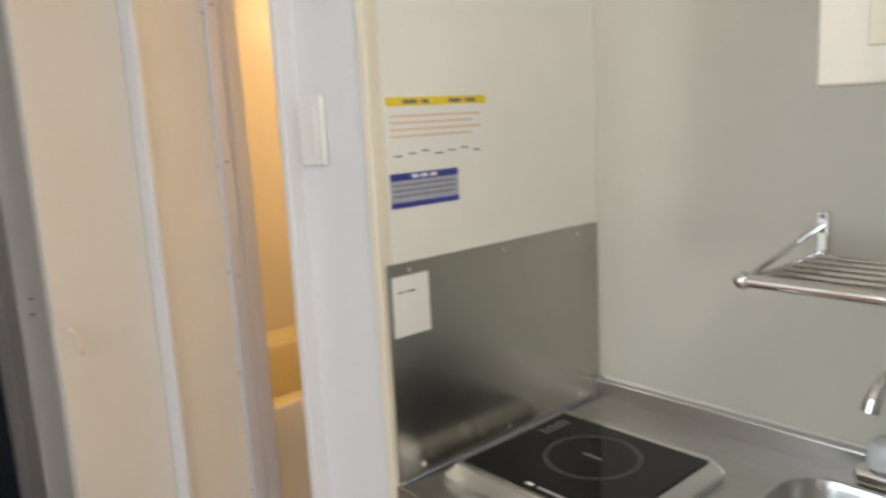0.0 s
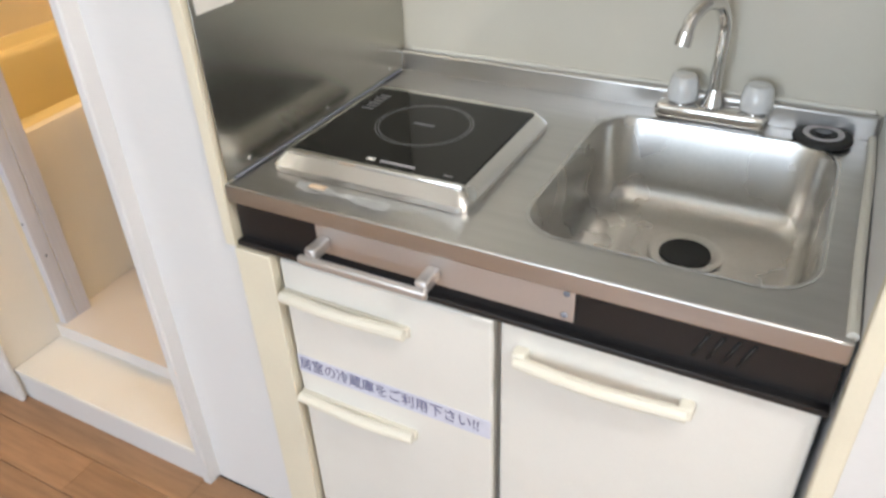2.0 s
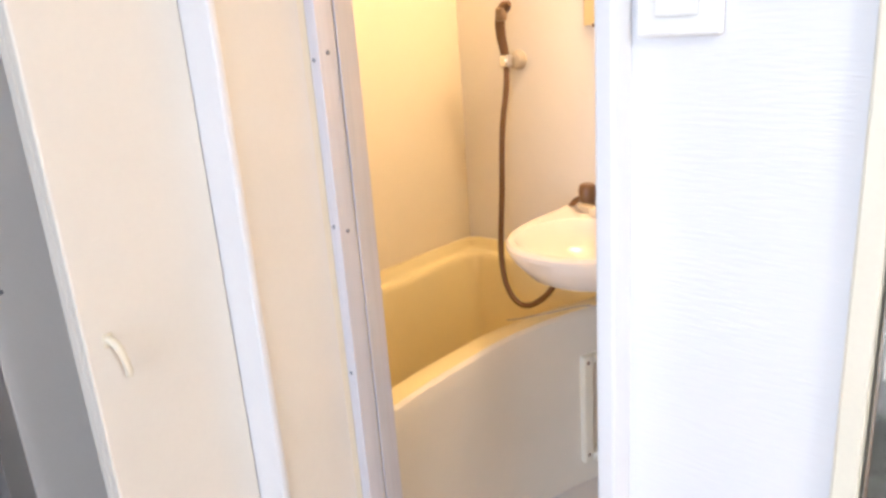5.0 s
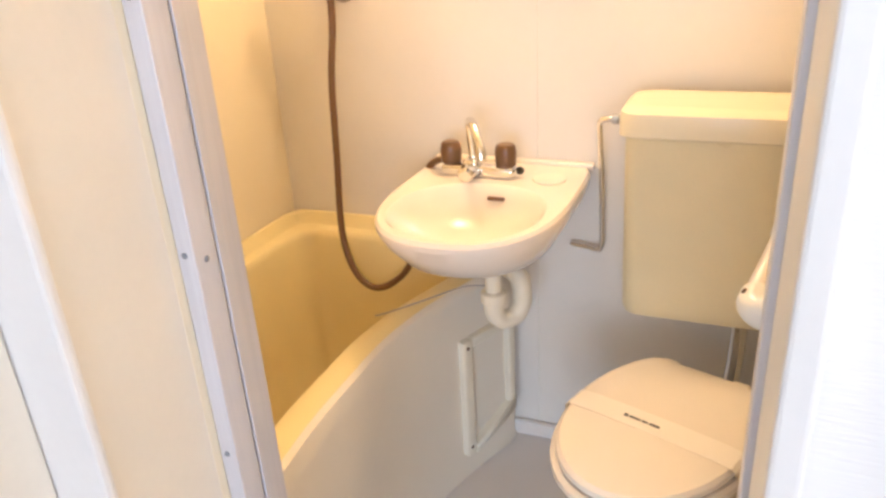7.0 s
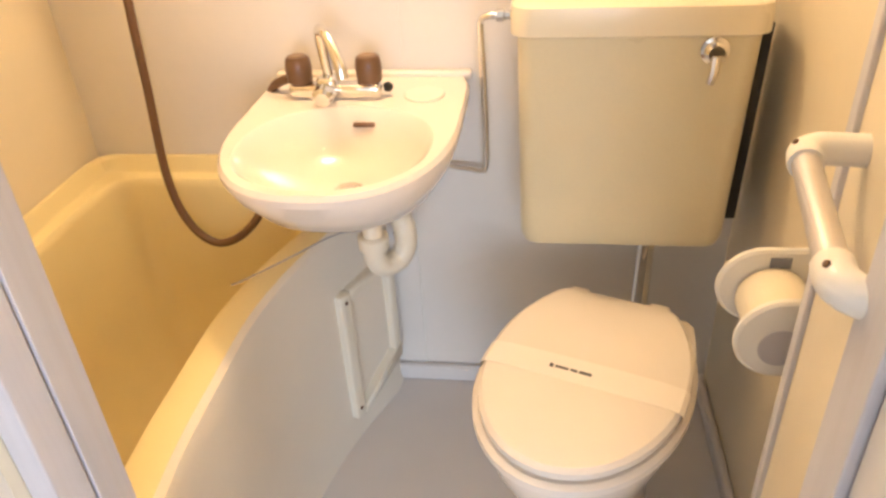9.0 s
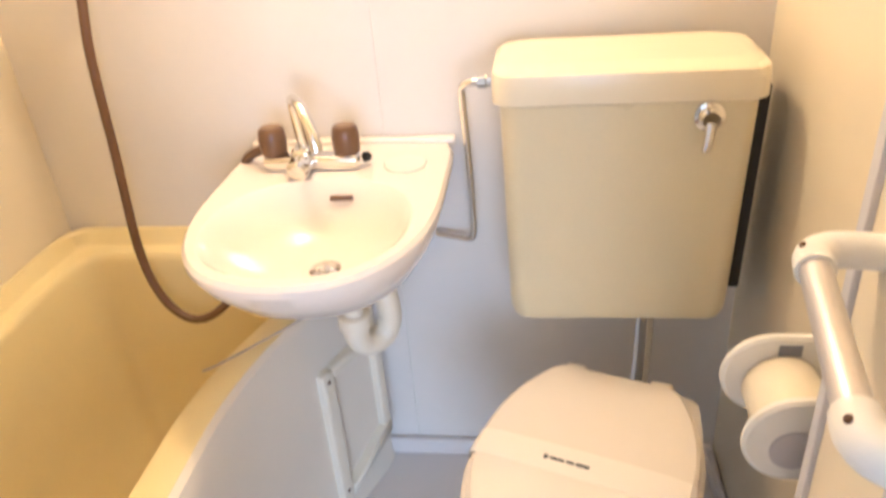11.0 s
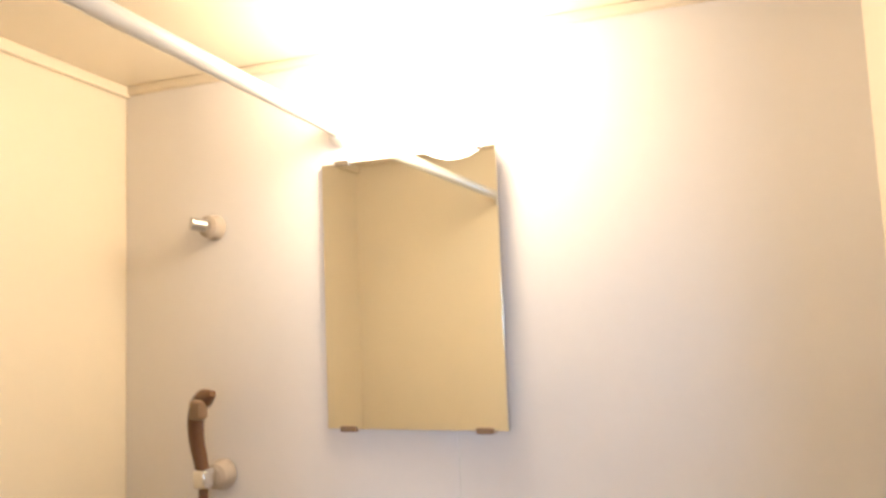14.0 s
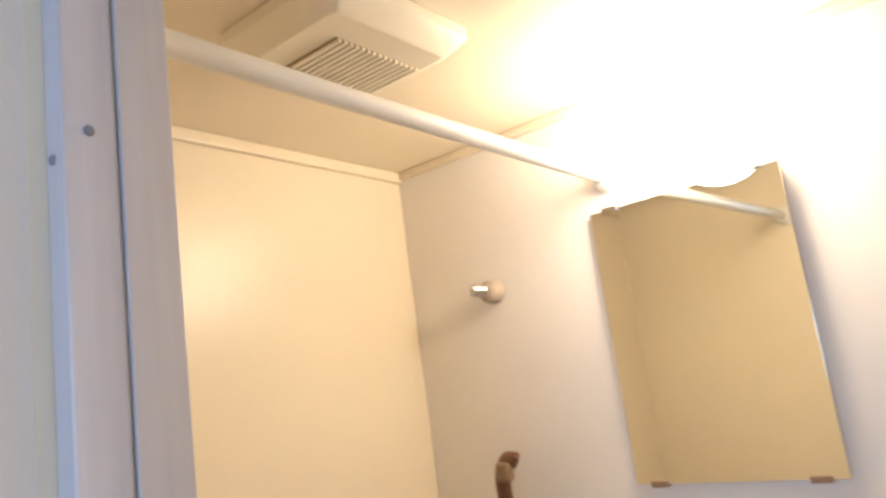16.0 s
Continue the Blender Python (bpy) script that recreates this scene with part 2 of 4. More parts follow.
def turned(profile, place, axis=(0, 0, 1), sides=28, bm=None):
    """A profile of (radius, height) turned about an axis through place."""
    turn = Vector(axis).to_track_quat("Z", "Y").to_matrix()
    loops = [[Vector(place) + turn @ Vector((r * math.cos(a), r * math.sin(a), h)) for a in (2 * math.pi * k / sides for k in range(sides))] for r, h in profile]
    return loft(loops, bm=bm)


def rounded(cx, cy, hx, hy, r, z, per=6):
    """A rounded rectangle as a loop at height z."""
    out = []
    for sx, sy, a0 in ((1, 1, 0), (-1, 1, 90), (-1, -1, 180), (1, -1, 270)):
        for k in range(per + 1):
            a = radians(a0 + 90 * k / per)
            out.append((cx + sx * (hx - r) + r * math.cos(a), cy + sy * (hy - r) + r * math.sin(a), z))
    return out


def sphere(place, radius, bm=None, squash=1.0):
    steps = 14
    return turned([(max(0.0005, radius * math.sin(math.pi * k / steps)), -radius * squash * math.cos(math.pi * k / steps)) for k in range(steps + 1)], place, bm=bm)


def screw(parent, place, axis, mat=None, r=0.0045):
    bm = turned([(r, 0), (r, 0.001), (r * 0.7, 0.0022), (0.0003, 0.0025)], place, axis, 10)
    return part("screw", bm, mat or CHROME, parent)


def writing(name, text, size, matrix, mat, parent, label="", width=0.0):
    """Raised flat letters as a mesh under a thing."""
    curve = bpy.data.curves.new(name, "FONT")
    curve.body, curve.size, curve.extrude = text, size, 0.0003
    curve.align_x, curve.align_y = "CENTER", "CENTER"
    helper = bpy.data.objects.new(name, curve)
    data = bpy.data.meshes.new_from_object(helper)
    bpy.data.objects.remove(helper)
    data.materials.clear()
    data.materials.append(mat)
    if width and len(data.vertices):
        xs = [v.co.x for v in data.vertices]
        data.transform(Matrix.Diagonal((width / (max(xs) - min(xs)), 1, 1, 1)))
    root = parent
    while root.parent:
        root = root.parent
    data.transform(Matrix.Translation([-v for v in root["base"]]) @ matrix)
    ob = new(name, data)
    ob.parent = parent
    return tagged(ob, label)


# ---- setting ----
YW, XL, XR = 1.096, -1.383, -0.073      # bathroom: basin wall, tub wall, wall by the toilet
ZB, ZC = 0.14, 2.02                     # bathroom floor and ceiling
KW, KD, KH = 0.90, 0.575, 0.82          # kitchenette: width, depth, worktop height
HALL, HIGH = -1.18, 2.35


def wall(name, x0, x1, y0, y1, z0, z1, mat, label):
    return single(name, box(x0, x1, y0, y1, z0, z1), mat, ((x0 + x1) / 2, (y0 + y1) / 2, z0), label, "wall", kind="structure")


# hall and entrance shell
wall("wall_north_hall", -2.02, -0.955, 0.0, 0.12, -0.12, HIGH, WALLPAPER, "white papered hall wall beside the bathroom")
wall("wall_above_bath_door", -0.955, -0.222, 0.0, 0.12, 1.98, HIGH, WALLPAPER, "white papered wall above the bathroom doorway")
wall("wall_partition", -0.228, -0.004, 0.003, 0.12, 0.0, HIGH, RIBBED_PAPER, "white finely ribbed papered partition between bathroom and kitchenette")
wall("wall_kitchen_left", XR + 0.006, -0.004, 0.12, 1.1, 0.0, HIGH, WALLPAPER, "cream wall at the side of the kitchenette")
wall("wall_kitchen_left_lining", -0.004, 0.0, 0.022, KD, 0.0, HIGH, WALLPAPER, "pale cream papered wall beside the cooker")
wall("wall_kitchen_back", -0.004, 1.02, KD, KD + 0.08, 0.0, HIGH, KITCHEN_PANEL, "glossy pale grey kitchen wall panel")
wall("wall_kitchen_right", KW + 0.004, 1.02, 0.0, KD, 0.0, HIGH, WHITE_PAINT, "white painted wall at the end of the kitchenette")
wall("wall_room_north", 1.02, 2.6, 0.0, 0.1, 0.0, HIGH, WALLPAPER, "plain white papered room wall")
wall("wall_south_hall", -2.1, -1.0, HALL - 0.1, HALL, -0.12, HIGH, WALLPAPER, "plain white papered wall across the hall")
wall("wall_room_west", -1.1, -1.0, -4.2, HALL - 0.1, 0.0, HIGH, WALLPAPER, "plain white papered wall of the room")
wall("wall_room_east", 2.6, 2.7, -4.2, 0.1, 0.0, HIGH, WALLPAPER, "plain white papered side wall of the room")
wall("wall_window_low", -1.0, 2.6, -4.3, -4.2, 0.0, 0.45, WALLPAPER, "plain white wall under the window")
wall("wall_window_high", -1.0, 2.6, -4.3, -4.2, 2.2, HIGH, WALLPAPER, "plain white wall above the window")
wall("wall_window_left", -1.0, -0.7, -4.3, -4.2, 0.45, 2.2, WALLPAPER, "plain white wall beside the window")
wall("wall_window_right", 1.4, 2.6, -4.3, -4.2, 0.45, 2.2, WALLPAPER, "plain white wall beside the window")
single("ceiling", box(-2.1, 2.7, -4.3, KD + 0.1, HIGH, HIGH + 0.08), WALLPAPER, (0, 0, HIGH), "plain white papered ceiling", "ceiling", kind="structure")
single("entrance_floor", box(-2.1, -1.29, HALL, 0.0, -0.16, -0.1), STONE, (-1.6, -0.5, -0.1), "mottled brown and grey stone-patterned entrance floor", "floor", kind="structure")
single("floor_step_trim", box(-1.292, -1.262, HALL, -0.002, -0.1, 0.002, 0.004), CREAM_TRIM, (-1.27, -0.5, -0.1), "pale wooden edging at the entrance step", "trim", kind="structure")
for x0, x1, name in ((-1.25, -0.93, "baseboard_west"),):
    single(name, box(x0, x1, -0.008, 0.0, 0.0, 0.06, 0.002), CREAM_TRIM, (x0, 0, 0), "cream baseboard along the hall wall", "baseboard", kind="structure")

# cream corner trims of the partition
single("trim_kitchen_corner", box(-0.004, 0.070, -0.008, 0.020, 0.0, 0.704, 0.002), CREAM_TRIM, (0.03, 0, 0), "cream wooden filler strip beside the small fridge", "trim", kind="structure")
single("trim_partition_corner", box(-0.024, -0.002, -0.006, 0.021, 0.704, HIGH - 0.002, 0.003), CREAM_TRIM, (-0.01, 0, 0.704), "cream corner trim of the white partition", "trim", kind="structure")
single("trim_door_right", box(-0.249, -0.227, -0.030, 0.119, 0.0, 1.98, 0.004), WHITE_PAINT, (-0.225, 0.05, 0), "white wooden casing of the bathroom doorway", "trim", kind="structure")
single("trim_door_head", box(-0.955, -0.227, -0.016, 0.119, 1.98, 2.0, 0.003), WHITE_PAINT, (-0.6, 0.05, 1.98), "white wooden casing head of the bathroom doorway", "trim", kind="structure")
single("trim_door_left", box(-0.930, -0.872, -0.03, 0.131, 0.0, 1.98, 0.003), CREAM_DOOR, (-0.89, 0.05, 0), "cream wooden lining at the side of the doorway", "trim", kind="structure")
single("trim_door_post", box(-0.965, -0.860, -0.046, -0.031, 0.0, 1.98, 0.006), WHITE_PAINT, (-0.93, -0.03, 0), "white wooden post on which the folding door hangs", "trim", kind="structure")
single("trim_right_corner", box(KW + 0.003, KW + 0.03, -0.02, 0.0, 0.0, HIGH - 0.002, 0.003), CREAM_TRIM, (KW, -0.01, 0), "cream corner trim at the end of the kitchenette", "trim", kind="structure")
wall("wall_right_face", KW + 0.03, 2.6, -0.012, 0.0, 0.0, HIGH - 0.003, WHITE_PAINT, "white painted wall beyond the kitchenette")
step = thing("doorway_step", (-0.57, 0.05, 0), "white moulded step in front of the bathroom sill", "step", kind="structure")
part("step_top", box(-0.871, -0.250, -0.028, 0.131, 0.085, 0.1, 0.003), PLASTIC_WHITE, step)
part("step_riser", box(-0.871, -0.250, -0.022, 0.0, 0.0, 0.085), WHITE_PAINT, step)

# bathroom shell
wall("wall_bath_west", XL - 0.05, XL, 0.12, YW + 0.05, 0.0, ZC + 0.1, BATH_IVORY, "ivory moulded bathroom wall along the tub")
wall("wall_bath_east", XR, XR + 0.005, 0.16, YW, 0.0, ZC + 0.1, BATH_IVORY, "ivory moulded bathroom wall beside the toilet")
wall("wall_bath_south", XL, -0.8715, 0.12, 0.168, 0.0, ZC + 0.1, BATH_IVORY, "ivory bathroom wall at the foot of the tub")
wall("wall_bath_south_return", XL, -0.850, 0.168, 0.212, 0.0, ZC + 0.1, BATH_IVORY, "ivory bathroom wall beside the tub end")
wall("wall_bath_south_right", -0.2335, XR + 0.005, 0.1205, 0.163, 0.0, ZC + 0.1, BATH_IVORY, "ivory bathroom wall beside the doorway")
wall("wall_bath_south_head", -0.872, -0.2335, 0.12, 0.165, 1.98, ZC + 0.1, BATH_IVORY, "ivory bathroom wall above the doorway")
north = thing("wall_bath_north", (-0.7, YW, 0), "off-white bathroom wall of two joined panels", "wall", kind="structure")
part("panel", box(XL, -0.7125, YW, YW + 0.04, 0.0, ZC + 0.1, 0.0015), BATH_WHITE, north)
part("panel", box(-0.7105, XR + 0.005, YW, YW + 0.04, 0.0, ZC + 0.1, 0.0015), BATH_WHITE, north)
part("panel_joint", box(-0.72, -0.70, YW + 0.0015, YW + 0.03, 0.0, ZC + 0.1), SILICONE, north)
single("ceiling_bath", box(XL - 0.05, XR + 0.05, 0.12, YW + 0.05, ZC, ZC + 0.06), BATH_IVORY, (-0.7, 0.6, ZC), "ivory moulded bathroom ceiling", "ceiling", kind="structure")
single("trim_bath_west", box(XL, XL + 0.012, 0.165, YW, 1.998, ZC, 0.003), BATH_IVORY, (XL, 0.6, 1.998), "ivory ceiling moulding above the tub wall", "trim", kind="structure")
single("trim_bath_north", box(XL + 0.012, XR, YW - 0.012, YW, 2.002, ZC, 0.003), BATH_IVORY, (-0.7, YW, 2.0), "ivory ceiling moulding above the basin wall", "trim", kind="structure")
single("floor_bath", box(XL, XR, 0.12, YW, 0.02, ZB), BATH_FLOOR, (-0.5, 0.6, ZB), "pale grey moulded resin bathroom floor", "floor", kind="structure")
single("trim_floor_north", box(-0.8, XR, YW - 0.018, YW, ZB, ZB + 0.045, 0.008, 3), BATH_FLOOR, (-0.4, YW, ZB), "pale grey rounded upstand of the floor", "trim", kind="structure")
single("trim_floor_east", box(XR - 0.018, XR, 0.2, YW - 0.018, ZB, ZB + 0.045, 0.008, 3), BATH_FLOOR, (XR, 0.6, ZB), "pale grey rounded upstand beside the toilet", "trim", kind="structure")


def bath_door_frame():
    f = thing("door_frame_1", (-0.57, 0.14, 0.1), "grey aluminium frame of the bathroom door with screws", "door frame", kind="structure")
    left = part("jamb", box(-0.871, -0.846, 0.132, 0.170, 0.1, 1.98, 0.002), ALUMINIUM, f)
    part("jamb_stop", box(-0.8485, -0.844, 0.172, 0.213, 0.1, 1.98, 0.001), ALUMINIUM, left)
    right = part("jamb", box(-0.256, -0.2345, 0.120, 0.165, 0.1, 1.98, 0.002), ALUMINIUM, f)
    part("head", box(-0.846, -0.252, 0.132, 0.175, 1.955, 1.98, 0.002), ALUMINIUM, f)
    sill = part("sill", box(-0.846, -0.252, 0.132, 0.178, 0.1, 0.118, 0.003), ALUMINIUM, f)
    part("sill_lip", box(-0.846, -0.252, 0.150, 0.172, 0.118, 0.132, 0.003), ALUMINIUM, sill)
    for z in (0.45, 0.79, 1.07, 1.35, 1.73):
        screw(f, (-0.860, 0.132, z), (0, -1, 0), SHADOW_GREY, 0.004)
    for z in (0.35, 1.06, 1.36, 1.75):
        screw(f, (-0.846, 0.150, z), (1, 0, 0), SHADOW_GREY, 0.004)
    for z in (0.55, 1.06, 1.5):
        screw(f, (-0.245, 0.120, z), (0, -1, 0), BLUE_PRINT, 0.004)


bath_door_frame()

# ---- kitchenette ----


def sink_unit():
    w = thing("worktop", (0.45, 0.28, KH), "scratched stainless steel worktop with a pressed sink", "worktop")
    lx, ly = (0.465 + 0.852) / 2, (0.072 + 0.505) / 2
    hx, hy = (0.852 - 0.465) / 2, (0.505 - 0.072) / 2
    # top sheet with the hole of the bowl
    outer = []
    hole = rounded(lx, ly, hx, hy, 0.07, KH)
    for px, py, _ in hole:
        dx, dy = px - lx, py - ly
        k = min((KW - 0.002 - lx) / dx if dx > 1e-6 else ((0.405 - lx) / dx if dx < -1e-6 else 1e9), (KD - 0.004 - ly) / dy if dy > 1e-6 else ((0.004 - ly) / dy if dy < -1e-6 else 1e9))
        outer.append((lx + dx * k, ly + dy * k, KH))
    bm = loft([outer, hole], False, False)
    corners = [(KW - 0.002, KD - 0.004), (0.405, KD - 0.004), (0.405, 0.004), (KW - 0.002, 0.004)]
    verts = [v for v in bm.verts][:len(outer)]
    for cx, cy in corners:
        near = sorted(verts, key=lambda v: (v.co.x - cx) ** 2 + (v.co.y - cy) ** 2)[0]
        near.co = (cx, cy, KH)
    box(0.004, 0.4052, 0.004, KD - 0.004, KH - 0.02, KH, bm=bm)
    part("sheet", bm, STEEL, w)
    part("front_edge", box(0.001, KW, -0.004, 0.006, KH - 0.029, KH + 0.003, 0.003, 3), STEEL, w)
    part("backsplash_lip", box(0.001, KW, KD - 0.02, KD - 0.002, KH - 0.005, KH + 0.042, 0.006, 3), STEEL, w)
    rim = rounded(lx, ly, hx + 0.006, hy + 0.006, 0.075, KH + 0.001)
    loops = [rim, rounded(lx, ly, hx, hy, 0.07, KH - 0.001), rounded(lx, ly, hx - 0.004, hy - 0.004, 0.068, KH - 0.012),
             rounded(lx, ly, hx - 0.010, hy - 0.012, 0.066, KH - 0.12), rounded(lx, ly, hx - 0.016, hy - 0.018, 0.066, KH - 0.143),
             rounded(lx, ly, hx - 0.032, hy - 0.034, 0.058, KH - 0.158), rounded(lx, ly, hx - 0.06, hy - 0.062, 0.045, KH - 0.163),
             rounded(lx + 0.002, ly + 0.07, 0.07, 0.07, 0.0699, KH - 0.168)]
    bowl = part("sink_bowl", loft(loops, False, True), SINK_STEEL, w)
    d = (lx + 0.002, ly + 0.07)
    z = KH - 0.168
    part("drain_ring", turned([(0.060, 0.0), (0.062, 0.003), (0.052, 0.0045), (0.044, 0.001), (0.044, 0.0005)], (*d, z)), SINK_STEEL, bowl)
    part("drain_cover", turned([(0.043, 0.001), (0.042, 0.004), (0.030, 0.002), (0.0005, 0.001)], (*d, z)), RUBBER_AND_SHADE, bowl)
    part("sealant", tube([(KW - 0.004, 0.01, KH + 0.003), (KW - 0.005, 0.2, KH + 0.004), (KW - 0.003, 0.4, KH + 0.003), (KW - 0.004, KD - 0.02, KH + 0.005)], 0.007, 8), SILICONE, w)
    part("sealant", tube([(0.02, KD - 0.003, KH + 0.043), (0.3, KD - 0.003, KH + 0.044), (0.6, KD - 0.003, KH + 0.043), (KW - 0.01, KD - 0.003, KH + 0.044)], 0.004, 6), SILICONE, w)


def side_panel():
    p = thing("steel_splash_panel", (0.002, 0.28, KH + 0.003), "brushed stainless steel splash panel screwed to the wall", "splash panel")
    part("sheet", box(0.0005, 0.004, 0.003, KD - 0.006, KH + 0.004, 1.209, 0.001), STEEL_PANEL, p)
    part("foot_seal", tube([(0.006, 0.02, KH + 0.004), (0.006, 0.3, KH + 0.004), (0.006, KD - 0.03, KH + 0.004)], 0.0025, 8), SHADOW_GREY, p)
    for y, z in ((0.05, 1.195), (0.28, 1.192), (0.5, 1.192), (0.06, KH + 0.02), (0.28, KH + 0.02), (0.5, KH + 0.02)):
        screw(p, (0.004, y, z), (1, 0, 0))


def cooker():
    c = thing("induction_cooker", (0.21, 0.23, KH), "single induction cooker with black glass in a steel frame", "cooker")
    x0, x1, y0, y1 = 0.035, 0.392, 0.068, 0.405
    cx, cy, hx, hy = (x0 + x1) / 2, (y0 + y1) / 2, (x1 - x0) / 2, (y1 - y0) / 2
    body = [rounded(cx, cy, hx, hy, 0.02, KH + 0.001), rounded(cx, cy, hx, hy, 0.02, KH + 0.012), rounded(cx, cy, hx - 0.004, hy - 0.004, 0.018, KH + 0.017),
            rounded(cx, cy, hx - 0.020, hy - 0.016, 0.012, KH + 0.033), rounded(cx, cy, hx - 0.024, hy - 0.020, 0.010, KH + 0.034)]
    part("frame", loft(body), FRAME_STEEL, c, "bright steel frame with rounded corners")
    g = part("glass", box(0.066, 0.374, 0.094, 0.371, KH + 0.030, KH + 0.0362, 0.001), GLASS_BLACK, c, "glossy black glass plate")
    part("front_bar", box(0.066, 0.377, 0.083, 0.093, KH + 0.030, KH + 0.0375, 0.002), CHROME, c)
    z = KH + 0.0363
    ring = bmesh.new()
    for r in (0.083, 0.078):
        a = [(0.222 + (r + 0.0008) * math.cos(t), 0.255 + (r + 0.0008) * math.sin(t), z) for t in (2 * math.pi * k / 64 for k in range(64))]
        b = [(0.222 + (r - 0.0008) * math.cos(t), 0.255 + (r - 0.0008) * math.sin(t), z) for t in (2 * math.pi * k / 64 for k in range(64))]
        loft([a, b], False, False, ring)
    part("ring_mark", ring, GREY_PRINT, g)
    part("centre_mark", box(0.203, 0.241, 0.251, 0.258, z - 0.0005, z + 0.0002), GREY_PRINT, g)
    for k in range(6):
        part("key_print", box(0.082 + 0.003 * (k % 2), 0.106, 0.275 + 0.012 * k, 0.281 + 0.012 * k, z - 0.0005, z + 0.0002), GREY_PRINT, g)
    part("logo_print", box(0.200, 0.214, 0.106, 0.114, z - 0.0005, z + 0.0002), PAPER, g)
    part("logo_print", box(0.224, 0.285, 0.107, 0.113, z - 0.0005, z + 0.0002), GREY_HUB, g)
    part("logo_print", box(0.335, 0.350, 0.105, 0.110, z - 0.0005, z + 0.0002), GREY_PRINT, g)


def wrapper():
    bm = bmesh.new()
    n = 14
    rows = []
    for i in range(n + 1):
        s = i / n
        rows.append([Vector((0.110 + 0.17 * s, 0.040 - 0.006 * s + w * (0.009 + 0.004 * math.sin(9 * s)), KH + 0.004 + 0.004 * noise.noise((s * 8, w, 3)) + 0.002 * abs(w))) for w in (-1, -0.4, 0.3, 1)])
    grid = [[bm.verts.new(p) for p in r] for r in rows]
    for a, b in zip(grid, grid[1:]):
        for k in range(3):
            bm.faces.new((a[k], a[k + 1], b[k + 1], b[k])).smooth = True
    bmesh.ops.solidify(bm, geom=bm.faces[:], thickness=0.0008)
    w = thing("cable_tie_scrap", (0.2, 0.035, KH), "crumpled clear plastic scrap lying on the worktop", "plastic scrap")
    part("film", bm, FILM, w)
    part("print", box(0.135, 0.165, 0.036, 0.048, KH + 0.0075, KH + 0.009, 0.0004), PALE_PRINT, w)


def kitchen_tap():
    t = thing("kitchen_tap", (0.64, 0.535, KH), "chrome swan-neck kitchen tap with two frosted knobs", "tap")
    y = 0.535
    part("base_bar", box(0.545, 0.735, y - 0.022, y + 0.018, KH, KH + 0.03, 0.010, 3), CHROME, t)
    part("spout_collar", turned([(0.020, 0.0), (0.020, 0.010), (0.014, 0.022), (0.012, 0.035)], (0.64, y, KH + 0.026)), CHROME, t)
    part("spout", tube([(0.64, y, KH + 0.045), (0.640, y, KH + 0.12), (0.638, y - 0.002, KH + 0.175), (0.628, y - 0.020, KH + 0.206), (0.612, y - 0.048, KH + 0.214), (0.598, y - 0.073, KH + 0.198), (0.592, y - 0.086, KH + 0.172)], 0.011, 16), CHROME, t)
    part("nozzle", tube([(0.593, y - 0.085, KH + 0.178), (0.590, y - 0.090, KH + 0.158)], 0.0135, 16, curved=False), CHROME, t)
    for x in (0.588, 0.710):
        k = part("knob", turned([(0.020, 0.0), (0.026, 0.004), (0.027, 0.02), (0.024, 0.040), (0.019, 0.046), (0.0005, 0.047)], (x, y - 0.002, KH + 0.033), sides=16), CLEAR_KNOB, t, "frosted clear knob")
        part("stem", turned([(0.016, 0.0), (0.014, 0.012)], (x, y - 0.002, KH + 0.026)), CHROME, k)


def rubber_stopper():
    s = thing("sink_stopper", (0.825, 0.53, KH + 0.001), "black rubber drain cover with a steel ring beside the tap", "drain cover")
    c = (0.822, 0.528)
    part("rubber", turned([(0.044, 0.0), (0.047, 0.004), (0.044, 0.010), (0.034, 0.012)], (*c, KH + 0.0015)), RUBBER_AND_SHADE, s)
    part("ring", turned([(0.033, 0.010), (0.031, 0.014), (0.018, 0.011), (0.014, 0.011)], (*c, KH + 0.0015)), GREY_HUB, s)
    part("hub", turned([(0.013, 0.010), (0.012, 0.016), (0.0005, 0.016)], (*c, KH + 0.0015)), BLACK_PLASTIC, s)


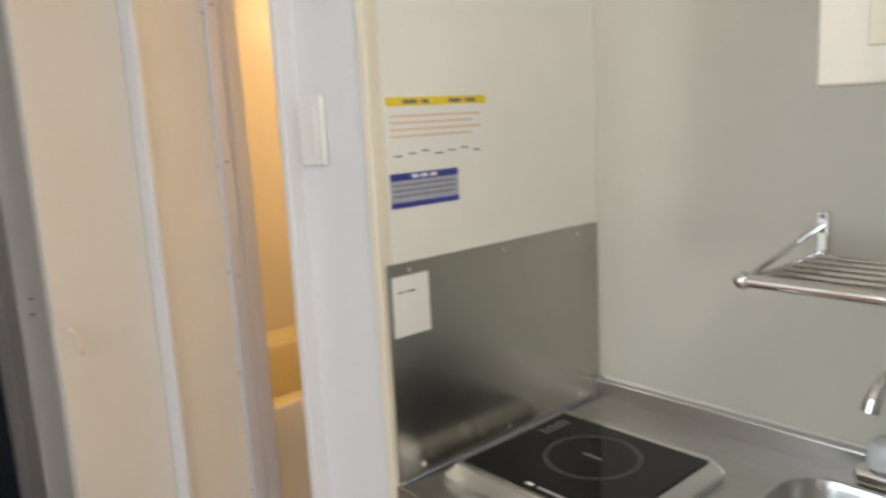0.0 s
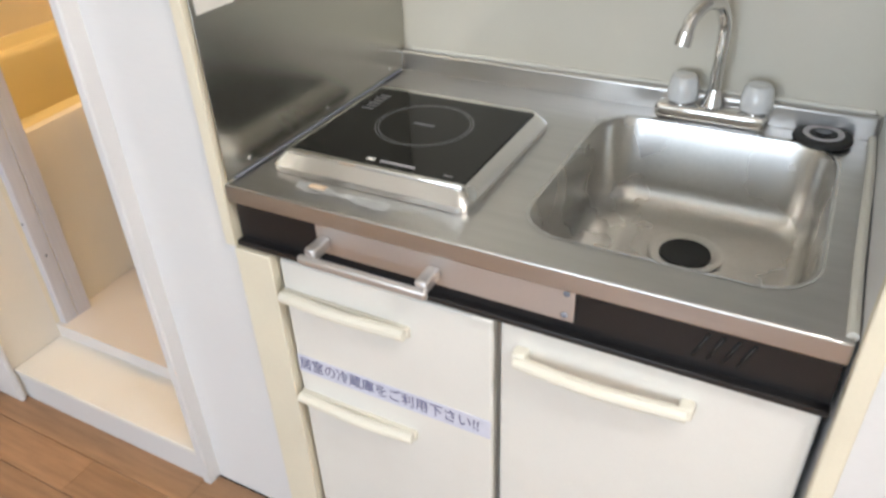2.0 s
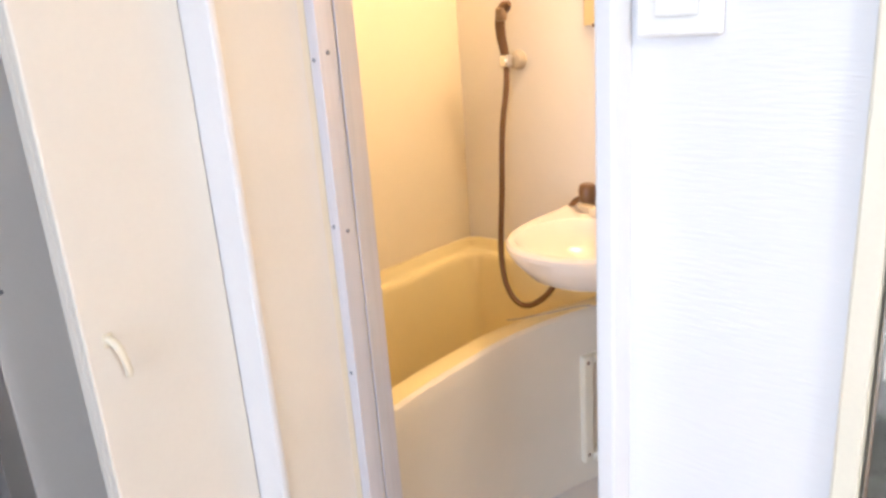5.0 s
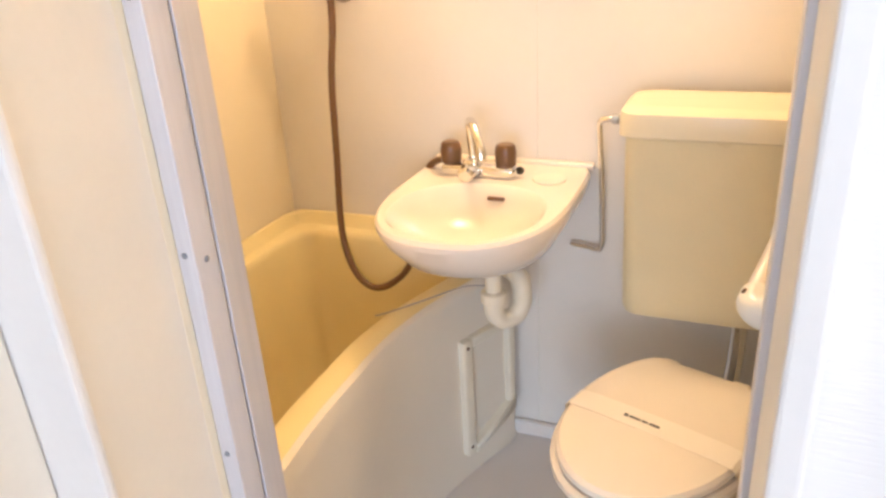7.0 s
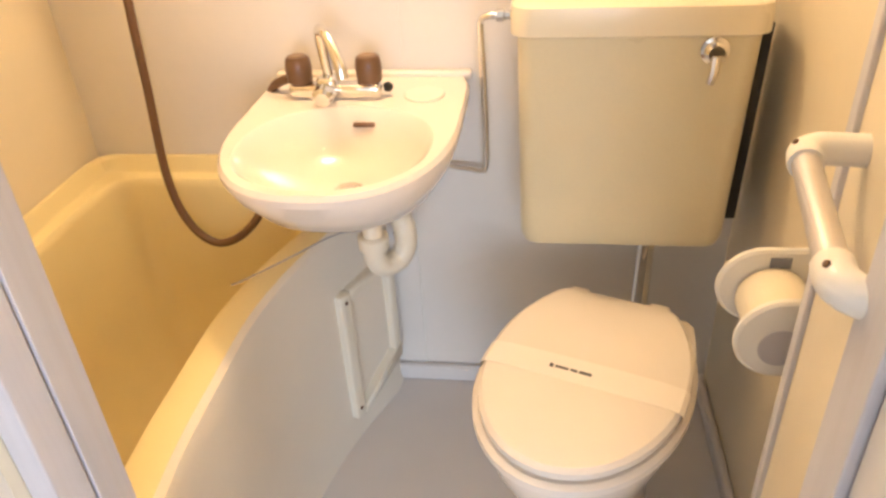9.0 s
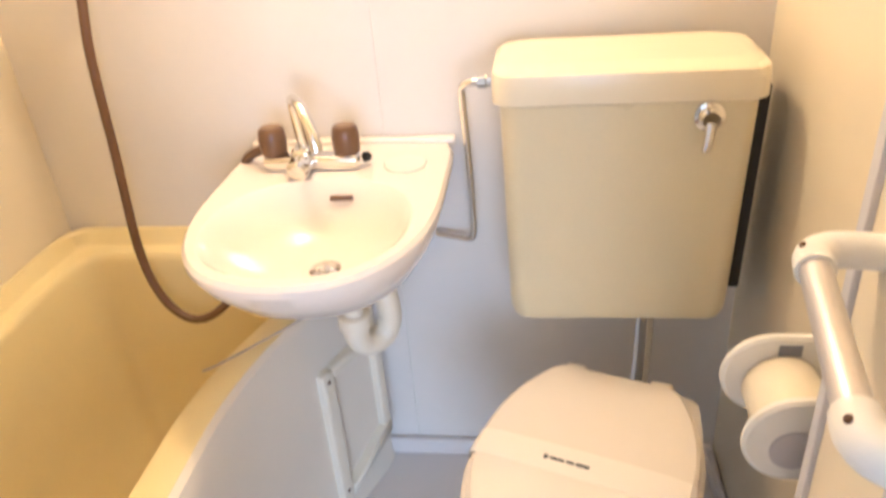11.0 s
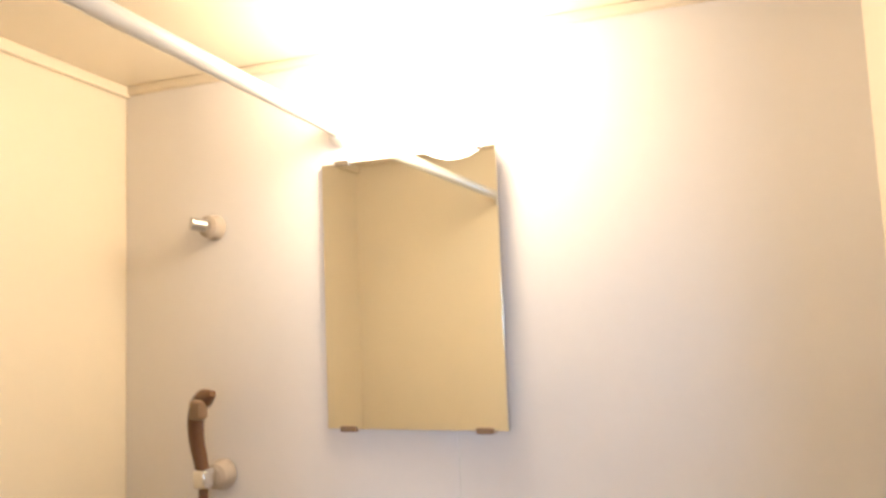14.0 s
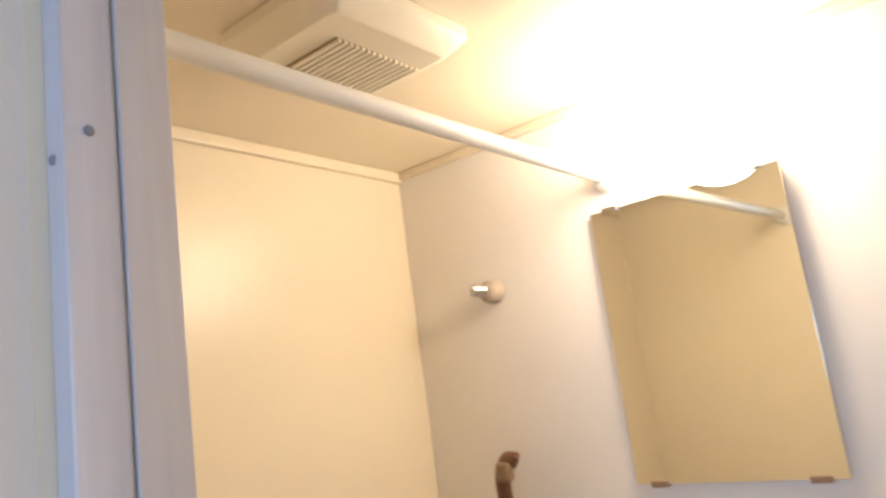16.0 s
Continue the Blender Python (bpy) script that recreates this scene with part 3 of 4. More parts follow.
def base_units():
    k = thing("fascia", (0.45, 0.01, 0.71), "black plastic fascia under the worktop with an aluminium plate", "fascia")
    part("band", box(0.002, KW - 0.002, 0.010, 0.022, 0.712, KH - 0.028, 0.002), BLACK_PLASTIC, k)
    part("lower_lip", box(0.002, KW - 0.002, -0.004, 0.012, 0.708, 0.718, 0.002), BLACK_PLASTIC, k)
    p = part("plate", box(0.163, 0.58, 0.0055, 0.0098, 0.735, KH - 0.030, 0.001), ALU_PLATE, k, "pinkish aluminium plate with two screws")
    screw(p, (0.568, 0.0055, 0.781), (0, -1, 0), SHADOW_GREY, 0.005)
    screw(p, (0.566, 0.0055, 0.745), (0, -1, 0), SHADOW_GREY, 0.005)
    for i in range(4):
        part("vent_slot", tube([(0.735 + 0.018 * i, 0.0095, 0.736), (0.750 + 0.018 * i, 0.0095, 0.775)], 0.0025, 6, curved=False), RUBBER_AND_SHADE, k)
    r = thing("towel_rail", (0.26, -0.01, 0.76), "aluminium towel rail on two brackets under the worktop", "towel rail")
    part("bar", box(0.160, 0.382, -0.046, -0.034, 0.741, 0.757, 0.005, 3), ALU_PLATE, r)
    for x in (0.182, 0.372):
        part("bracket", box(x - 0.012, x + 0.008, -0.038, 0.006, 0.747, 0.768, 0.004, 2), ALU_PLATE, r)
    # small fridge
    f = thing("small_fridge", (0.27, 0.03, 0.0), "cream built-in mini fridge with two handles and a notice strip", "fridge")
    part("body", box(0.074, 0.462, 0.030, 0.50, 0.08, 0.702, 0.003), FRIDGE, f)
    door = part("door", box(0.078, 0.462, 0.004, 0.029, 0.09, 0.698, 0.005, 3), FRIDGE, f)
    for z in (0.630, 0.398):
        bm = tube([(0.082, -0.008, z), (0.20, -0.014, z), (0.318, -0.008, z)], 0.011, 10)
        box(0.078, 0.322, -0.003, 0.006, z - 0.013, z + 0.010, 0.004, 2, bm)
        part("handle", bm, HANDLE_CREAM, door, "cream moulded handle")
    part("hinge_cap", box(0.432, 0.466, -0.004, 0.006, 0.697, 0.706, 0.003), PLASTIC_WHITE, f)
    tape = part("notice_strip", box(0.080, 0.460, 0.0028, 0.0042, 0.453, 0.493, 0.0004), TAPE, f, "pale blue paper strip with dark lettering")
    writing("notice_text", "居室の冷蔵庫をご利用下さい!!", 0.030, Matrix.Translation((0.262, 0.0024, 0.473)) @ Euler((radians(90), 0, 0)).to_matrix().to_4x4(), TAPE_INK, tape, "", 0.355)
    part("plinth", box(0.074, 0.468, 0.05, 0.065, 0.0, 0.08), BLACK_PLASTIC, f)
    # sink cupboard
    c = thing("sink_cupboard", (0.68, 0.03, 0.0), "cream sink cupboard with a long moulded handle", "cupboard")
    part("body", box(0.472, KW - 0.004, 0.030, 0.50, 0.08, 0.56, 0.003), FRIDGE, c)
    part("top_rail", box(0.472, KW - 0.004, 0.030, 0.045, 0.56, 0.706, 0.002), FRIDGE, c)
    door = part("door", box(0.474, KW - 0.008, 0.006, 0.028, 0.09, 0.704, 0.004, 3), FRIDGE, c)
    bm = tube([(0.505, -0.012, 0.652), (0.62, -0.020, 0.652), (0.745, -0.012, 0.652)], 0.0105, 10)
    box(0.498, 0.520, -0.014, 0.008, 0.640, 0.668, 0.004, 2, bm)
    box(0.732, 0.752, -0.014, 0.008, 0.642, 0.664, 0.004, 2, bm)
    part("handle", bm, HANDLE_CREAM, door, "cream moulded handle")
    part("plinth", box(0.472, KW - 0.004, 0.05, 0.065, 0.0, 0.08), BLACK_PLASTIC, c)


def dish_shelf():
    s = thing("dish_shelf", (0.68, KD, 1.19), "stainless steel pipe shelf on the kitchen wall", "shelf")
    zf, zb = 1.192, 1.186
    part("front_rail", tube([(0.466, 0.296, zf), (KW - 0.004, 0.296, zf)], 0.010, 14, curved=False), CHROME, s)
    part("end_knob", sphere((0.464, 0.296, zf), 0.0135), CHROME, s)
    for i in range(6):
        y = 0.330 + 0.038 * i
        part("rod", tube([(0.472, y, zf - 0.003), (KW - 0.006, y, zf - 0.003)], 0.0055, 10, curved=False), CHROME, s)
    for x in (0.464, KW - 0.012):
        part("side_arm", tube([(x, 0.294, zf), (x, KD - 0.006, zf + 0.042)], 0.005, 10, curved=False), CHROME, s)
        part("lower_bar", tube([(x, 0.294, zf - 0.002), (x, KD - 0.006, zf - 0.006)], 0.004, 10, curved=False), CHROME, s)
        plate = part("wall_plate", box(x - 0.010, x + 0.010, KD - 0.006, KD - 0.0005, 1.168, 1.258, 0.003), CHROME, s)
        screw(plate, (x, KD - 0.006, 1.250), (0, -1, 0), SHADOW_GREY)
        screw(plate, (x, KD - 0.006, 1.226), (0, -1, 0), SHADOW_GREY)


def upper_cupboard():
    c = thing("wall_cupboard", (0.74, 0.4, 1.456), "cream wall cupboard with a framed door above the sink", "wall cupboard")
    part("body", box(0.584, KW, 0.246, KD - 0.001, 1.458, 2.0, 0.003), HANDLE_CREAM, c)
    d = part("door", box(0.582, KW - 0.002, 0.227, 0.2455, 1.456, 2.0, 0.005, 3), HANDLE_CREAM, c)
    part("door_panel", box(0.640, KW - 0.06, 0.2245, 0.2275, 1.50, 1.95, 0.001), PLASTIC_IVORY, d)


def wall_notices():
    n = thing("yellow_notice", (0.001, 0.125, 1.37), "paper notice with a yellow heading taped to the wall", "notice")
    sheet = part("sheet", box(0.0004, 0.0014, -0.0 + 0.024, 0.250, 1.370, 1.4805), PAPER, n)
    part("heading_band", box(0.0014, 0.0019, 0.024, 0.250, 1.466, 1.4805), YELLOW_PRINT, n)
    for y0, y1, z in ((0.06, 0.09, 1.473), (0.10, 0.115, 1.473), (0.16, 0.19, 1.473), (0.2, 0.225, 1.473)):
        part("text_bar", box(0.0019, 0.0022, y0, y1, z - 0.003, z + 0.003), GREY_PRINT, sheet)
    for i in range(4):
        part("text_bar", box(0.0014, 0.0018, 0.03, 0.235 - 0.02 * (i % 2), 1.448 - 0.011 * i, 1.452 - 0.011 * i), PALE_PRINT, sheet)
    for i in range(7):
        part("sketch", box(0.0014, 0.0018, 0.035 + 0.03 * i, 0.052 + 0.03 * i, 1.384 + 0.003 * (i % 3), 1.3865 + 0.003 * (i % 3)), GREY_PRINT, sheet)
    b = thing("blue_notice", (0.001, 0.1, 1.3), "grey sticker with dark blue bands on the wall", "sticker")
    s = part("sheet", box(0.0004, 0.0014, 0.024, 0.175, 1.300, 1.357), GREY_PAPER, b)
    part("band", box(0.0014, 0.0019, 0.024, 0.175, 1.345, 1.357), BLUE_PRINT, b)
    part("band", box(0.0014, 0.0019, 0.024, 0.175, 1.300, 1.309), BLUE_PRINT, b)
    for i in range(3):
        part("text_bar", box(0.0014, 0.0018, 0.03, 0.168, 1.336 - 0.009 * i, 1.3385 - 0.009 * i), GREY_PRINT, s)
    for y0, y1 in ((0.07, 0.085), (0.09, 0.105), (0.11, 0.125)):
        part("text_bar", box(0.0019, 0.0021, y0, y1, 1.348, 1.354), PAPER, s)
    o = thing("white_sticker", (0.004, 0.05, 1.083), "white sheet sticker with faint print on the splash panel", "sticker")
    part("sheet", box(0.0041, 0.0052, 0.012, 0.091, 1.083, 1.187, 0.0003), PLASTIC_WHITE, o)
    for y0, y1 in ((0.022, 0.036), (0.04, 0.06)):
        part("text_bar", box(0.0052, 0.0055, y0, y1, 1.158, 1.161), GREY_PRINT, o)


def switch_plate():
    s = thing("light_switch", (-0.18, 0.0, 1.372), "white plastic light switch on the papered partition", "light switch")
    plate = part("plate", box(-0.220, -0.140, -0.0055, 0.0025, 1.372, 1.492, 0.004, 3), PLASTIC_WHITE, s)
    part("rocker", box(-0.200, -0.160, -0.0085, -0.005, 1.390, 1.474, 0.002), PLASTIC_WHITE, plate)


sink_unit()
side_panel()
cooker()
wrapper()
kitchen_tap()
rubber_stopper()
base_units()
dish_shelf()
upper_cupboard()
wall_notices()
switch_plate()

# ---- hall and entrance ----


def folding_door():
    d = thing("folding_door", (-0.95, -0.2, 0.05), "cream folding bathroom door standing open against the hall wall", "door")
    first = part("leaf", box(-0.962, -0.936, -0.283, -0.0465, 0.045, 1.96, 0.004), CREAM_DOOR, d, "cream wooden leaf")
    part("leaf", box(-0.997, -0.968, -0.281, -0.050, 0.045, 1.96, 0.004), CREAM_DOOR, d, "cream wooden leaf")
    pull = part("hook_pull", tube([(-0.936, -0.250, 0.986), (-0.921, -0.248, 0.984), (-0.914, -0.243, 0.970), (-0.917, -0.236, 0.938), (-0.924, -0.234, 0.926)], 0.0058, 10), PLASTIC_IVORY, first, "small curved plastic pull")
    part("pull_base", box(-0.9365, -0.932, -0.258, -0.242, 0.974, 0.996, 0.003), PLASTIC_IVORY, pull)
    for z in (0.3, 1.0, 1.7):
        part("hinge", tube([(-0.950, -0.0455, z), (-0.950, -0.0455, z + 0.07)], 0.003, 8, curved=False), ALUMINIUM, d)


def entrance():
    e = thing("door_1", (-1.95, -0.6, -0.1), "navy blue steel entrance door with a lever lock", "door", kind="structure")
    part("leaf", box(-1.99, -1.952, HALL + 0.1, -0.234, -0.095, 1.95, 0.003), NAVY, e)
    lock = part("lock_plate", box(-1.952, -1.946, -0.315, -0.265, 0.86, 1.06, 0.004), ALUMINIUM, e)
    part("door_handle", tube([(-1.946, -0.290, 0.93), (-1.905, -0.290, 0.93), (-1.90, -0.315, 0.93), (-1.90, -0.405, 0.93)], 0.009, 12), CHROME, lock)
    f = thing("door_frame_2", (-1.95, -0.27, -0.1), "grey steel frame of the entrance door", "door frame", kind="structure")
    part("jamb", box(-1.995, -1.925, -0.234, -0.206, -0.1, 2.0, 0.002), DOOR_FRAME_GREY, f)
    part("jamb_stop", box(-1.950, -1.930, -0.246, -0.234, -0.1, 2.0, 0.002), DOOR_FRAME_GREY, f)
    part("head", box(-1.995, -1.925, HALL, -0.206, 1.96, 2.0, 0.002), DOOR_FRAME_GREY, f)
    part("jamb", box(-1.995, -1.925, HALL, HALL + 0.098, -0.1, 1.96, 0.002), DOOR_FRAME_GREY, f)
    wall("wall_west", -2.06, -2.0, HALL, 0.0, -0.12, HIGH, WALLPAPER, "plain white wall round the entrance door")
    p = thing("entrance_pillar", (-1.8, -0.12, -0.1), "white painted pillar beside the entrance door with two screws", "pillar", kind="structure")
    part("shaft", box(-1.924, -1.680, -0.212, -0.001, -0.1, HIGH - 0.001, 0.004), WHITE_PAINT, p)
    screw(p, (-1.680, -0.172, 0.937), (1, 0, 0), SHADOW_GREY, 0.006)
    screw(p, (-1.680, -0.174, 0.884), (1, 0, 0), SHADOW_GREY, 0.006)


def hall_light():
    c = thing("ceiling_light", (1.5, -0.6, HIGH), "round white ceiling light in the hall", "ceiling light")
    part("base", turned([(0.06, -0.02), (0.06, 0.0)], (1.5, -0.6, HIGH)), PLASTIC_WHITE, c)
    ob = part("shade", sphere((1.5, -0.6, HIGH - 0.13), 0.105), DIFFUSER, c)
    ob.visible_shadow = False


def room_window():
    w = thing("window_1", (0.35, -4.25, 0.45), "large bright window of the living room", "window", kind="structure")
    for x in (-0.67, 0.35, 1.37):
        part("window_frame", box(x - 0.03, x + 0.03, -4.27, -4.23, 0.45, 2.2, 0.003), ALUMINIUM, w)
    part("window_sill", box(-0.75, 1.45, -4.28, -4.18, 0.43, 0.455, 0.003), WHITE_PAINT, w)


folding_door()
entrance()
hall_light()
room_window()

# ---- bathroom ----


def apron_line(y):
    """Where the front of the tub stands: it flares out towards the basin wall, and a little at the foot end."""
    s = max(0.0, min(1.0, (y - 0.60) / 0.50))
    k = max(0.0, min(1.0, (0.44 - y) / 0.25))
    return -0.893 + 0.150 * s ** 1.8 + 0.030 * k * k


def bathtub():
    t = thing("bathtub", (-1.15, 0.63, ZB), "ivory moulded bathtub with a rounded flange along the walls", "bathtub")
    x0, y0, y1 = XL + 0.002, 0.214, YW - 0.002
    n = 96
    cx, cy = (x0 - 0.90) / 2, (y0 + y1) / 2

    def around(wall_in, wall_z, front_in, front_z, power=16):
        """A loop of the tub, set in from the walls and from the front by different amounts and heights."""
        out = []
        hy = (y1 - y0) / 2 - wall_in
        for k in range(n):
            a = 2 * math.pi * k / n
            c, s = math.cos(a), math.sin(a)
            r = (abs(c) ** power + abs(s) ** power) ** (-1 / power)
            y = cy + hy * s * r
            if c > 0:
                x = cx + (apron_line(y) - front_in - cx) * c * r
            else:
                x = cx + (cx - x0 - wall_in) * c * r
            w = max(0.0, min(1.0, (-0.95 - x) / 0.13))
            w = w * w * (3 - 2 * w)
            out.append((x, y, front_z + (wall_z - front_z) * w))
        return out

    shell = [around(0, ZB + 0.001, -0.006, ZB + 0.001), around(0, ZB + 0.03, 0.0, ZB + 0.02), around(0, 0.40, 0.0, 0.40), around(0, 0.60, 0.001, 0.600),
             around(0, 0.66, 0.003, 0.628), around(0, 0.69, 0.008, 0.642), around(0, 0.712, 0.018, 0.649)]
    part("apron", loft(shell, True, False), TUB_APRON, t, "beige moulded front of the tub")
    inner = [around(0.0, 0.7125, 0.018, 0.6492), around(0.001, 0.724, 0.022, 0.650), around(0.009, 0.7245, 0.026, 0.6505), around(0.013, 0.720, 0.030, 0.6508), around(0.016, 0.698, 0.034, 0.651), around(0.021, 0.692, 0.042, 0.651),
             around(0.043, 0.689, 0.066, 0.650, 14), around(0.048, 0.684, 0.072, 0.646, 13), around(0.051, 0.672, 0.076, 0.636, 12), around(0.054, 0.650, 0.080, 0.615, 11),
             around(0.070, 0.42, 0.100, 0.40, 8), around(0.088, 0.27, 0.120, 0.27, 7), around(0.120, 0.215, 0.150, 0.215, 6), around(0.160, 0.203, 0.190, 0.203, 5)]
    part("basin", loft(inner, False, True), TUB_IVORY_BOUNCE, t, "ivory inside of the tub, coloured deeper for bounced light")


def access_cover():
    c = thing("soap_tray_recess", (-0.83, 0.93, 0.22), "ivory plastic recess frame screwed to the tub front", "recess frame")
    a, b = Vector((-0.838, 0.878, 0)), Vector((-0.764, 1.038, 0))
    along = (b - a).normalized()
    out = Vector((along.y, -along.x, 0))
    m = Matrix.Translation(a) @ Matrix((along, out, (0, 0, 1))).transposed().to_4x4()
    w = (b - a).length

    def piece(name, u0, u1, d0, d1, z0, z1, mat=PVC, r=0.004, label=""):
        bm = box(u0, u1, d0, d1, z0, z1, r, 2)
        bmesh.ops.transform(bm, matrix=m, verts=bm.verts)
        return part(name, bm, mat, c, label)
    piece("side_bar", 0.0, 0.032, -0.02, 0.014, 0.205, 0.525, r=0.007)
    piece("side_bar", w - 0.024, w, -0.02, 0.013, 0.262, 0.525, r=0.007)
    piece("top_bar", 0.030, w - 0.022, -0.02, 0.012, 0.500, 0.525, r=0.007)
    tray = loft([[m @ Vector(q) for q in ring] for ring in (
        [(0.030, -0.02, 0.205), (w - 0.002, -0.02, 0.262), (w - 0.002, 0.013, 0.262), (0.030, 0.014, 0.205)],
        [(0.030, -0.02, 0.232), (w - 0.002, -0.02, 0.300), (w - 0.002, 0.015, 0.300), (0.030, 0.017, 0.232)])])
    part("bottom_tray", tray, PVC, c)
    piece("back", 0.02, w - 0.015, -0.030, -0.004, 0.215, 0.515, TUB_APRON, 0.002)
    for u, z in ((0.014, 0.508), (0.014, 0.232)):
        p = m @ Vector((u, 0.014, z))
        screw(c, p, out, BROWN_PLASTIC, 0.0045)


def basin():
    t = thing("wash_basin", (-0.76, 0.9, 0.78), "pinkish ivory corner wash basin on the wall", "wash basin")
    n = 56
    cx, cy = -0.768, 0.865

    def ring(w, front, back, z, power_back=9.0, ox=0.0, oy=0.0):
        out = []
        for k in range(n):
            a = 2 * math.pi * k / n
            c, s = math.cos(a), math.sin(a)
            p = power_back if s > 0 else 2.35
            r = (abs(c) ** p + abs(s) ** p) ** (-1 / p)
            out.append((cx + ox + w * c * r, cy + oy + (back if s > 0 else front) * s * r, z))
        return out

    def bowl(w, d, z, oy=0.0, power=2.2, ox=0.0):
        out = []
        for k in range(n):
            a = 2 * math.pi * k / n
            c, s = math.cos(a), math.sin(a)
            r = (abs(c) ** power + abs(s) ** power) ** (-1 / power)
            out.append((cx + ox + w * c * r, cy - 0.088 + oy + d * s * r, z))
        return out

    back = YW - 0.001 - cy
    loops = [ring(0.06, 0.06, back - 0.06, 0.768, 4, 0, 0.0), ring(0.10, 0.12, back - 0.03, 0.772, 4), ring(0.148, 0.195, back, 0.800, 6), ring(0.176, 0.240, back, 0.845, 8), ring(0.187, 0.262, back, 0.876, 9),
             ring(0.187, 0.262, back, 0.886, 9), ring(0.182, 0.256, back - 0.001, 0.893, 9),
             bowl(0.153, 0.152, 0.893), bowl(0.147, 0.146, 0.888), bowl(0.136, 0.136, 0.868, 0.002), bowl(0.110, 0.112, 0.835, 0.008), bowl(0.066, 0.07, 0.812, 0.012), bowl(0.024, 0.024, 0.806, 0.012)]
    part("bowl", loft(loops), PORCELAIN, t)
    part("deck_edge", box(cx - 0.186, cx + 0.186, YW - 0.022, YW - 0.0015, 0.885, 0.902, 0.006, 3), PORCELAIN, t)
    part("overflow_slot", box(cx - 0.002, cx + 0.036, cy + 0.040, cy + 0.049, 0.864, 0.872, 0.003), BROWN_PLASTIC, t)
    part("drain_ring", turned([(0.024, 0.0), (0.024, 0.003), (0.016, 0.004), (0.014, 0.001)], (cx + 0.012, cy - 0.076, 0.806)), CHROME, t)
    part("drain_plug", turned([(0.012, 0.0), (0.012, 0.005), (0.0005, 0.006)], (cx + 0.012, cy - 0.076, 0.806)), CHROME, t)
    part("soap_dish", turned([(0.034, 0.0), (0.036, 0.003), (0.034, 0.005), (0.0005, 0.0045)], (cx + 0.112, cy + 0.115, 0.892)), LID_PLASTIC, t, "round pale soap pad")
    tail = part("tail_pipe", tube([(-0.745, 0.86, 0.775), (-0.745, 0.86, 0.67)], 0.018, 16, curved=False), PVC, t, "ivory plastic waste pipe")
    part("nut", turned([(0.028, 0.0), (0.028, 0.022), (0.022, 0.026)], (-0.745, 0.86, 0.655), sides=12), PVC, tail)
    part("trap", tube([(-0.745, 0.86, 0.67), (-0.745, 0.862, 0.63), (-0.732, 0.875, 0.606), (-0.710, 0.895, 0.608), (-0.697, 0.907, 0.635), (-0.699, 0.91, 0.675), (-0.715, 0.925, 0.695), (-0.735, 0.95, 0.69), (-0.745, 1.0, 0.688), (-0.745, YW - 0.002, 0.686)], 0.021, 16), PVC, t, "ivory plastic trap")
    part("stop_valve", turned([(0.012, 0.0), (0.012, 0.02), (0.006, 0.022)], (-0.712, 0.93, 0.645), (0.4, -1, 0), 12), BLACK_PLASTIC, t)


def basin_tap():
    t = thing("basin_tap", (-0.79, 0.96, 0.893), "chrome basin tap with two brown knobs and a hose outlet", "tap")
    x, y, z = -0.816, 0.975, 0.893
    part("body", box(x - 0.075, x + 0.088, y - 0.018, y + 0.016, z, z + 0.026, 0.008, 3), CHROME, t)
    part("diverter", turned([(0.017, 0.0), (0.019, 0.008), (0.019, 0.028), (0.013, 0.034), (0.0005, 0.034)], (x - 0.006, y - 0.020, z + 0.018), (0, -1, -0.15)), CHROME, t)
    part("diverter_block", box(x - 0.022, x + 0.012, y - 0.028, y + 0.010, z + 0.006, z + 0.042, 0.008, 3), CHROME, t)
    part("spout", tube([(x - 0.004, y, z + 0.035), (x - 0.010, y, z + 0.095), (x - 0.006, y - 0.012, z + 0.122), (x + 0.014, y - 0.042, z + 0.118), (x + 0.036, y - 0.072, z + 0.086), (x + 0.042, y - 0.080, z + 0.060)], 0.0095, 14), CHROME, t)
    for k in (-0.058, 0.066):
        knob = part("knob", turned([(0.018, 0.0), (0.022, 0.004), (0.0235, 0.03), (0.021, 0.044), (0.017, 0.048), (0.0005, 0.048)], (x + k, y + 0.004, z + 0.024), sides=14), BROWN_PLASTIC, t, "ribbed brown plastic knob")
        part("cap", turned([(0.013, 0.0), (0.012, 0.002), (0.0005, 0.002)], (x + k, y + 0.004, z + 0.072), sides=14), BROWN_LIGHT, knob)
    part("chain_stud", turned([(0.008, 0.0), (0.009, 0.008), (0.004, 0.014)], (x + 0.092, y + 0.002, z + 0.016), (1, 0, 0.2), 12), BLACK_PLASTIC, t)


